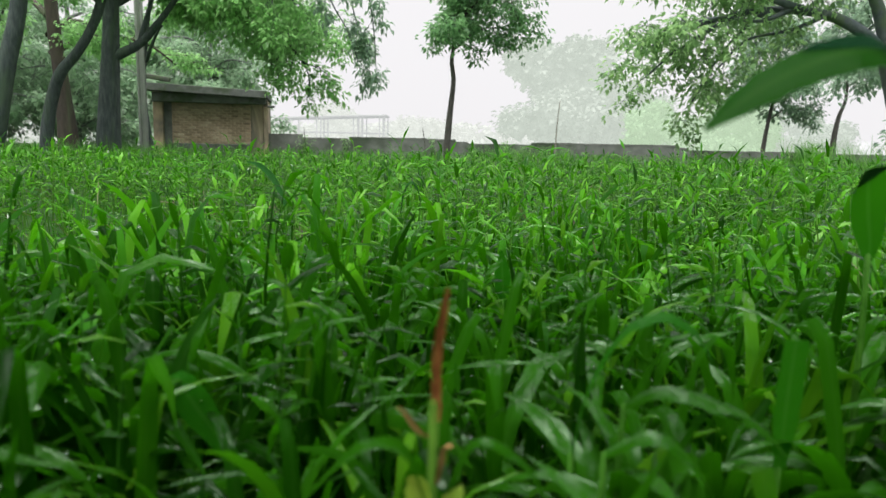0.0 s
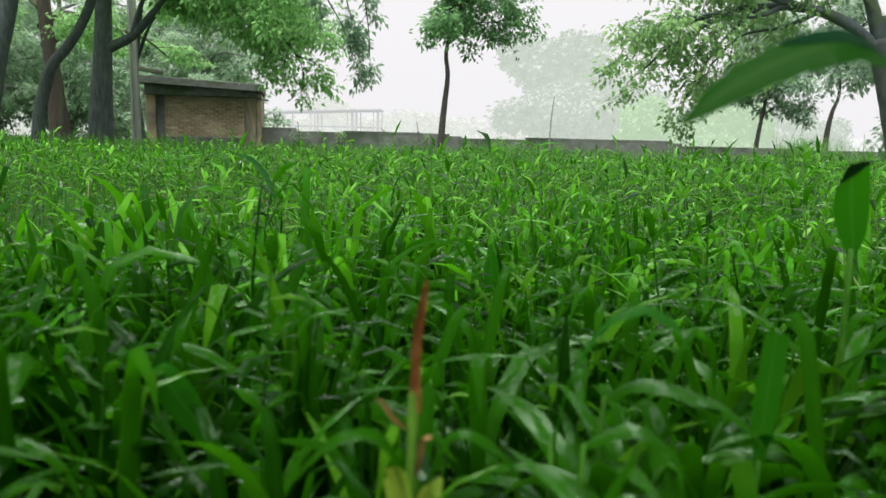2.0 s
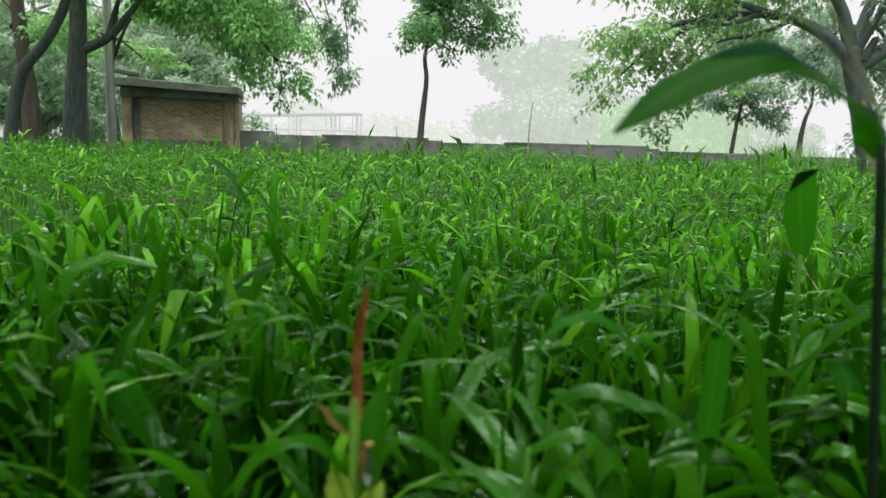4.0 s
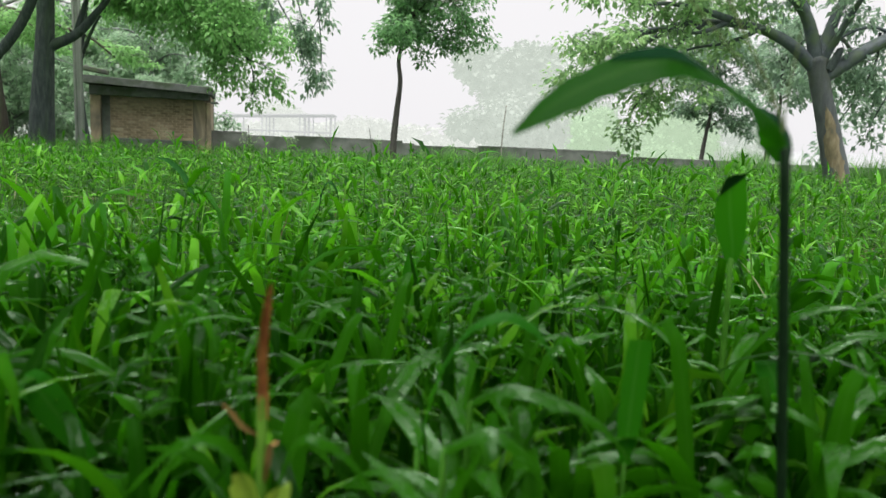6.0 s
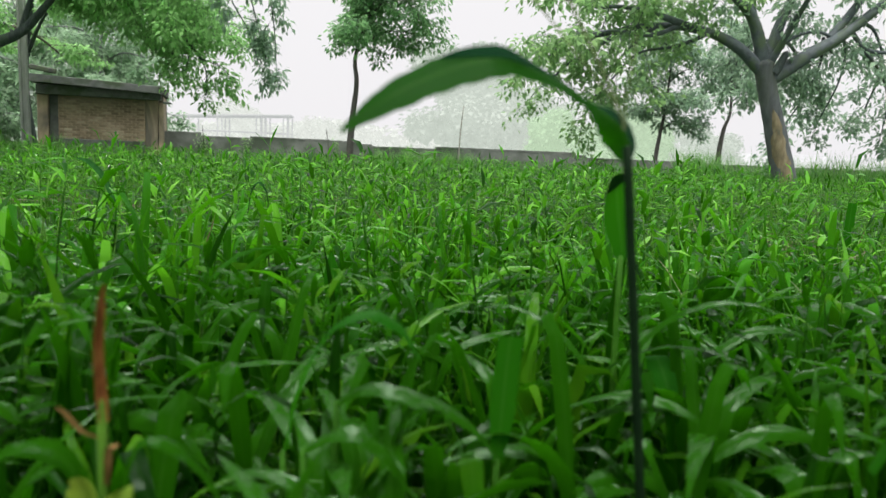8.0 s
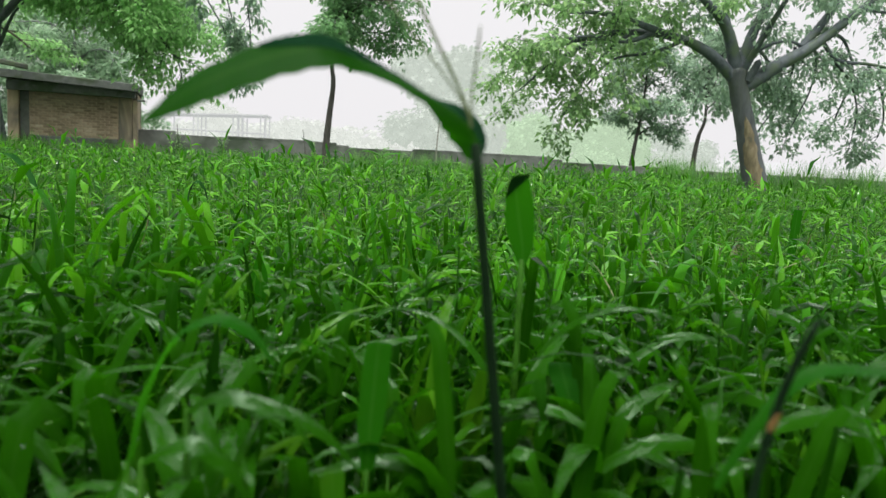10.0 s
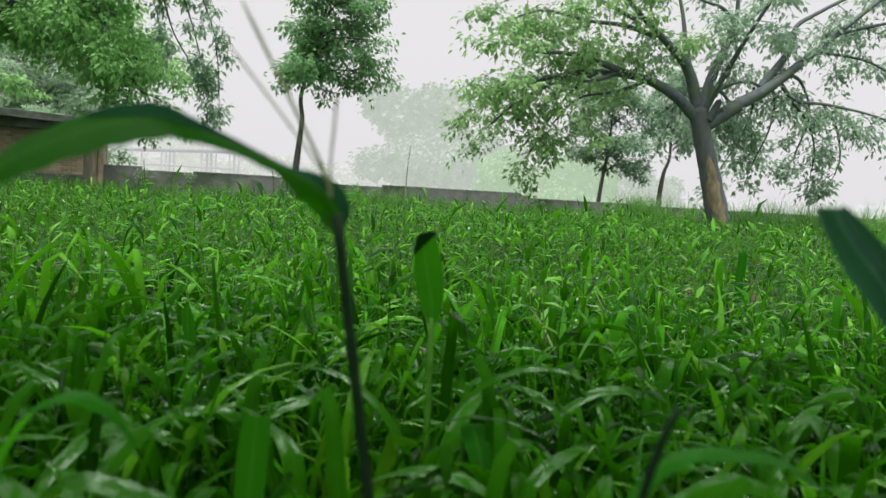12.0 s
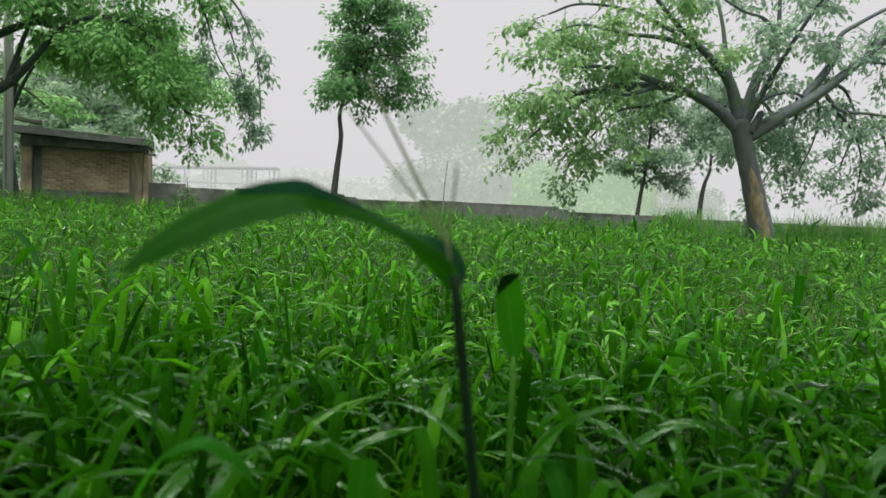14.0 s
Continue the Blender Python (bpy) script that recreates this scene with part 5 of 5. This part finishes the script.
def build_hooked_leaf():
    ob = thing("hooked_grass_plant", (0.442, 0.68, 0), "grass plant whose broad upright blade folds over", "grass")
    o = np.array([0.442, 0.68, 0])
    s = Soup()
    tube(s, spline([(0.446, 0.682, -0.02), (0.444, 0.681, 0.15), (0.441, 0.678, 0.335)], 8) - o, np.linspace(0.004, 0.0028, 9), 8)
    s.link("stem", GREENSTEM, ob)
    s = Soup()
    sheet(s, np.array([(0.4405, 0.677, 0.325), (0.433, 0.682, 0.342), (0.424, 0.684, 0.368), (0.421, 0.679, 0.395)]) - o, np.array([(0.4425, 0.677, 0.325), (0.4495, 0.672, 0.35), (0.446, 0.664, 0.385), (0.4355, 0.653, 0.4165)]) - o, 4, 0.06)
    s.link("folded_blade", BLADE, ob, "broad green blade folded at its top")
    s = Soup()
    sheet(s, np.array([(0.4205, 0.678, 0.3945), (0.4275, 0.665, 0.4055), (0.4355, 0.6525, 0.4165)]) - o, np.array([(0.419, 0.672, 0.392), (0.4205, 0.659, 0.4145), (0.4355, 0.6505, 0.42)]) - o, 3, 0.1)
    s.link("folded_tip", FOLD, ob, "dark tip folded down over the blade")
    for az, z, ln in ((2.6, 0.16, 0.22), (-0.4, 0.2, 0.2), (0.9, 0.12, 0.24)):
        s = Soup()
        rng = random.Random(int(az * 10))
        ribbon(s, arc_path((0.002, 0, z), az, 1.2, 1.8, ln, 9, rng), blade_widths(0.02, 9), (-math.sin(az), math.cos(az), 0.1), 0.15)
        s.link("blade", GRASS, ob)


def build_brown_tip_plant():
    ob = thing("withered_grass_plant", (0.035, 0.4, 0), "grass shoot with a withered red-brown tip", "grass")
    o = np.array([0.035, 0.4, 0])
    s = Soup()
    tube(s, spline([(0.035, 0.401, -0.02), (0.035, 0.398, 0.12), (0.0345, 0.395, 0.2), (0.035, 0.3935, 0.284)], 12) - o, np.linspace(0.0036, 0.0028, 13), 8)
    s.link("stem", FRESHSTEM, ob, "yellowish green stem")
    s = Soup()
    p = spline([(0.035, 0.3935, 0.272), (0.0345, 0.392, 0.295), (0.0355, 0.388, 0.318), (0.039, 0.383, 0.34), (0.0415, 0.38, 0.3535)], 18) - o
    ribbon(s, p, np.interp(np.linspace(0, 1, 19), [0, 0.15, 0.4, 0.7, 1], [0.0052, 0.0062, 0.0058, 0.005, 0.0018]), (1, 0.4, 0), 0.7, 0.5, 0.12)
    s.link("withered_tip", BROWN, ob, "curled red-brown dead leaf")
    for name, label, mt, pts, w in (
        ("dry_leaf", "curled tan dry leaf", TAN, [(0.033, 0.394, 0.262), (0.025, 0.388, 0.27), (0.018, 0.385, 0.281), (0.014, 0.384, 0.284)], [0.0015, 0.003, 0.0025, 0.0008]),
        ("dry_leaf", "curled tan dry leaf", TAN, [(0.036, 0.394, 0.232), (0.039, 0.388, 0.248), (0.041, 0.386, 0.26), (0.046, 0.384, 0.262)], [0.003, 0.004, 0.0042, 0.003]),
        ("yellow_leaf", "yellowing short leaf", YELLOW, [(0.035, 0.394, 0.19), (0.029, 0.388, 0.215), (0.025, 0.385, 0.238), (0.021, 0.383, 0.243)], [0.006, 0.015, 0.014, 0.003]),
        ("yellow_leaf", "yellowing short leaf", YELLOW, [(0.036, 0.394, 0.19), (0.041, 0.388, 0.215), (0.047, 0.385, 0.236), (0.051, 0.383, 0.226)], [0.006, 0.015, 0.014, 0.003]),
        ("blade", "", GRASS, [(0.036, 0.396, 0.2), (0.02, 0.38, 0.256), (-0.005, 0.372, 0.262), (-0.035, 0.37, 0.235)], [0.006, 0.011, 0.011, 0.002]),
        ("blade", "", GRASS, [(0.036, 0.396, 0.2), (0.055, 0.388, 0.262), (0.085, 0.385, 0.255), (0.11, 0.385, 0.215)], [0.006, 0.011, 0.011, 0.002]),
    ):
        s = Soup()
        ribbon(s, spline(pts, 12) - o, np.interp(np.linspace(0, 1, 13), np.linspace(0, 1, len(w)), w), (0.9, 0.3, 0.5) if name != "blade" else (0.1, 1, 0.2), 0.25, 0.3, 0.06)
        s.link(name, mt, ob, label)


def build_near_leaf():
    ob = thing("dark_grass_plant", (0.72, 0.34, 0), "close grass plant with a dark wet blade", "grass")
    o = np.array([0.72, 0.34, 0])
    s = Soup()
    tube(s, spline([(0.72, 0.34, -0.02), (0.72, 0.34, 0.15), (0.715, 0.335, 0.28)], 8) - o, np.linspace(0.004, 0.003, 9), 8)
    s.link("stem", GREENSTEM, ob)
    s = Soup()
    foot = [(0.668, 0.325, 0.345), (0.712, 0.334, 0.275)]
    rib = np.array([(0.559, 0.304, 0.457), (0.57, 0.304, 0.443), (0.58, 0.304, 0.432), (0.597, 0.306, 0.416), *foot]) - o
    far_rib = np.array([(0.563, 0.304, 0.457), (0.574, 0.304, 0.444), (0.585, 0.304, 0.433), (0.602, 0.306, 0.417), (0.672, 0.325, 0.347), (0.714, 0.334, 0.276)]) - o
    sheet(s, np.array([(0.537, 0.287, 0.458), (0.543, 0.287, 0.446), (0.556, 0.287, 0.428), (0.576, 0.289, 0.409), (0.655, 0.318, 0.342), (0.71, 0.333, 0.274)]) - o, rib, 3, 0.06)
    sheet(s, far_rib, np.array([(0.576, 0.316, 0.459), (0.59, 0.316, 0.449), (0.602, 0.316, 0.439), (0.624, 0.318, 0.42), (0.685, 0.33, 0.352), (0.716, 0.336, 0.277)]) - o, 3, 0.06)
    s.link("blade", WETDARK_SHADE, ob, "dark wet blade folded along its midrib")
    s = Soup()
    sheet(s, rib, far_rib, 2, 0.2)
    s.link("midrib", RIB, ob, "paler grey-green midrib")


build_bent_leaf_plant()
build_hooked_leaf()
build_brown_tip_plant()
build_near_leaf()


def build_arching_plant():
    """Close plant at the edge with a long arching blade and a dark stalk."""
    ob = thing("arching_grass_plant", (0.47, 0.33, 0), "close grass plant with a long arching blade and dark stalk", "grass")
    o = np.array([0.47, 0.33, 0])
    s = Soup()
    tube(s, spline([(0.465, 0.335, -0.02), (0.47, 0.325, 0.15), (0.476, 0.317, 0.28), (0.482, 0.308, 0.335), (0.487, 0.3, 0.362)], 12) - o, np.linspace(0.003, 0.0018, 13), 8)
    s.link("stalk", DARKSTEM, ob, "dark stalk with a withered joint")
    s = Soup()
    tube(s, spline([(0.4775, 0.3135, 0.303), (0.4785, 0.3125, 0.308), (0.4795, 0.312, 0.313)], 6) - o, np.array([0.0019, 0.002, 0.0021, 0.0021, 0.002, 0.0019, 0.0018]), 8)
    s.link("withered_joint", TAN, ob, "withered tan-brown joint")
    s = Soup()
    ribbon(s, spline([(0.46, 0.33, 0.265), (0.477, 0.323, 0.307), (0.5, 0.32, 0.332), (0.53, 0.318, 0.335), (0.56, 0.318, 0.329), (0.589, 0.318, 0.305), (0.6, 0.318, 0.275)], 24) - o, blade_widths(0.014, 24), (0.2, 1, 0.2), 0.12)
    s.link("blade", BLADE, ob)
    s = Soup()
    ribbon(s, spline([(0.472, 0.325, 0.16), (0.46, 0.31, 0.22), (0.44, 0.3, 0.25), (0.41, 0.3, 0.24)], 12) - o, blade_widths(0.018, 12), (0.1, 1, 0.3), 0.12)
    s.link("blade", GRASS, ob)


build_arching_plant()


def build_leaf_plant(root, label, material, points, widths, side, fold=0.15, twist=0.0, extra=2):
    """A field plant picked out by one leaf: stem, that leaf along a few points, and lower blades."""
    ob = thing("field_plant", (*root, 0), label, "plant", "single plants in the field")
    o = np.array([*root, 0.0])
    rng = random.Random(int(1000 * abs(root[0] + root[1])))
    first = np.array(points[0])
    s = Soup()
    tube(s, spline([o + (0, 0, -0.02), 0.5 * (o + first), first], 8) - o, np.linspace(0.0034, 0.002, 9), 6)
    s.link("stem", GREENSTEM, ob)
    s = Soup()
    p = spline(points, 16) - o
    ribbon(s, p, np.interp(np.linspace(0, 1, 17), np.linspace(0, 1, len(widths)), widths), side, fold, twist, 0.04)
    s.link("leaf", material, ob, "leaf that stands out")
    for k in range(extra):
        az = 2.2 * k + rng.uniform(0, 6)
        s = Soup()
        ribbon(s, arc_path(((first - o) * (0.3 + 0.2 * k)), az, 1.1, rng.uniform(1.2, 2.2), rng.uniform(0.14, 0.2), 9, rng, 0.6), blade_widths(0.018, 9, 0.4), (-math.sin(az), math.cos(az), 0.1), 0.14, rng.gauss(0, 0.6), 0.04)
        s.link("blade", GRASS, ob)


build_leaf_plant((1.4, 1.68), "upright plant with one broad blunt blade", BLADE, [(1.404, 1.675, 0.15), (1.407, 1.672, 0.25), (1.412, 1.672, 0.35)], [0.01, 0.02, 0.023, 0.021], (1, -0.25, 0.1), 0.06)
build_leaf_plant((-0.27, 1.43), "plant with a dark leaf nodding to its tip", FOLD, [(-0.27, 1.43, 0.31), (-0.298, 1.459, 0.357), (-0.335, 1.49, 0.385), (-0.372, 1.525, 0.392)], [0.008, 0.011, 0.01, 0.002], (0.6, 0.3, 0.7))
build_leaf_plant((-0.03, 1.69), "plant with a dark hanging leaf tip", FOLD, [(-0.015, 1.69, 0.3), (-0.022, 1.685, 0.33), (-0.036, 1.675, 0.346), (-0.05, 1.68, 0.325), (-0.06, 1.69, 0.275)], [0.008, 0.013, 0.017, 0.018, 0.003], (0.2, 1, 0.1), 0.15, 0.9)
build_leaf_plant((0.145, 1.24), "plant with a pale green upright leaf coloured as lit through", BLADE, [(0.145, 1.24, 0.165), (0.143, 1.24, 0.205), (0.14, 1.242, 0.255)], [0.008, 0.028, 0.026, 0.004], (1, 0, 0.1), 0.08)
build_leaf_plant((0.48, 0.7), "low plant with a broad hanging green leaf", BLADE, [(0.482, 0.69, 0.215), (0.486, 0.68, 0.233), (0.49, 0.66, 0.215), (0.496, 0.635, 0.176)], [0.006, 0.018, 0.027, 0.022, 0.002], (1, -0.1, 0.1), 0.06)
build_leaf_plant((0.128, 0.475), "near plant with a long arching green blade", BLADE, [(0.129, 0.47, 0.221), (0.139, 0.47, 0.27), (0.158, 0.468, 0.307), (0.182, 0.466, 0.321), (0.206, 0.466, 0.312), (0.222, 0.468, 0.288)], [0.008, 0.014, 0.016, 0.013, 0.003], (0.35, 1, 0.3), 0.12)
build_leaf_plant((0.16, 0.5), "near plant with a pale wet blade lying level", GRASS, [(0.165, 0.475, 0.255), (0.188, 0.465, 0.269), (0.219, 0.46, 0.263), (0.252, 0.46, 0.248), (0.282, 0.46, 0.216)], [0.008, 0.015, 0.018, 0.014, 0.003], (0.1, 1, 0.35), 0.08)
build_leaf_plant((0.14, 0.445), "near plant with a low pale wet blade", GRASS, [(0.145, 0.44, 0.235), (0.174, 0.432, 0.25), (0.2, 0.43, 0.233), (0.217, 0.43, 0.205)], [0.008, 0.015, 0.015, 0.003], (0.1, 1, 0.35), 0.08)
build_leaf_plant((0.286, 0.505), "near plant with an upright blade coloured as lit through", BLADE, [(0.287, 0.5, 0.2), (0.289, 0.5, 0.25), (0.292, 0.5, 0.297)], [0.009, 0.02, 0.021, 0.019], (1, 0.1, 0.05), 0.07)
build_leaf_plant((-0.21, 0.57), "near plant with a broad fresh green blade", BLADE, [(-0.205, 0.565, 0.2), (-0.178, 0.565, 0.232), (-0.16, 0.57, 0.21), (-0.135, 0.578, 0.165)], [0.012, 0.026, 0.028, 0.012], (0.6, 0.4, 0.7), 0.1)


def build_tall_stalk(at, h, seed, leaves, long):
    """A taller plant of the field with pointed leaves in pairs."""
    rng = random.Random(seed)
    ob = thing("tall_stalk_plant", (*at, 0), "taller field plant with paired pointed leaves", "plant", "tall plants in the field")
    lean = np.array([rng.gauss(0, 0.06), rng.gauss(0, 0.06), 1.0]) * h
    s = Soup()
    tube(s, spline([(0, 0, -0.02), 0.5 * lean + np.array([0.01, 0, 0]), lean], 8), np.linspace(0.0035, 0.0015, 9), 6)
    s.link("stem", GREENSTEM, ob)
    turn = rng.uniform(-0.5, 0.5)
    for k in range(leaves):
        q = 1.0 - 0.13 * (k // 2) - 0.02 * (k % 2)
        az = turn + math.pi * (k % 2) + 1.2 * (k // 2) + rng.uniform(-0.3, 0.3)
        s = Soup()
        ribbon(s, arc_path(q * lean, az, rng.uniform(0.25, 0.8), rng.uniform(0.5, 1.2), long * rng.uniform(0.8, 1.1), 7, rng), blade_widths(0.17 * long, 7, 0.45), (-math.sin(az), math.cos(az), 0.3), 0.2)
        s.link("leaf", FIELD, ob)


for k, (x, y, h, n, long) in enumerate([(0.33, 3.3, 0.425, 5, 0.07), (0.51, 3.16, 0.425, 3, 0.12), (0.0, 2.15, 0.37, 6, 0.07), (-0.14, 3.97, 0.4, 5, 0.08), (0.9, 3.5, 0.37, 4, 0.08), (1.3, 3.7, 0.375, 5, 0.07), (-1.2, 3.6, 0.36, 5, 0.07), (1.9, 4.2, 0.375, 5, 0.08), (-0.9, 2.6, 0.35, 5, 0.08), (2.4, 4.0, 0.37, 4, 0.08), (1.65, 3.1, 0.36, 5, 0.07), (-2.0, 4.4, 0.37, 5, 0.08), (0.45, 4.6, 0.385, 5, 0.07), (3.0, 5.0, 0.38, 5, 0.08)]):
    build_tall_stalk((x, y), h, 300 + k, n, long)


def build_wall_weeds():
    """Small weeds rooted along the foot and top of the wall, and bare sticks."""
    rng = random.Random(91)
    for x, h in ((-5.0, 0.72), (-3.5, 0.66), (-0.3, 0.72), (2.3, 0.62), (3.0, 0.6)):
        ob = thing("wall_weed", (x, 26.72, 0), "small leafy weed growing against the wall", "weed", "weeds along the wall")
        st, lf = Soup(), Soup()
        kinds = [leaf_bunch(rng, 5, 0.075, 0.07, -0.1) for _ in range(4)]
        for _ in range(5):
            top = np.array([rng.gauss(0, 0.16), rng.uniform(-0.12, 0.05), h * rng.uniform(0.7, 1.1)])
            p = spline([(rng.gauss(0, 0.03), 0, -0.02), top * 0.5 + np.array([rng.gauss(0, 0.03), 0, 0]), top], 5)
            tube(st, p, np.linspace(0.008, 0.003, 6), 4)
            for q in p[2:]:
                for _ in range(2):
                    v, f = rng.choice(kinds)
                    lf.add(v + q, f)
        tagged(st.link("stalk", GREENSTEM, ob), kind="stuff")
        lf.link("foliage", TREE_OLIVE, ob, smooth=False)
    for x, y, h, dx in ((-0.62, 26.5, 1.12, -0.12), (-4.95, 26.75, 1.05, -0.05)):
        s = Soup()
        tube(s, spline([(x, y, -0.05), (x + 0.3 * dx, y, 0.5 * h), (x + dx, y, h)], 6), np.linspace(0.02, 0.01, 7), 6)
        tagged(s.link("stick", BARK_SLIM), "short dark stick leaning by the wall", "stick")


build_wall_weeds()
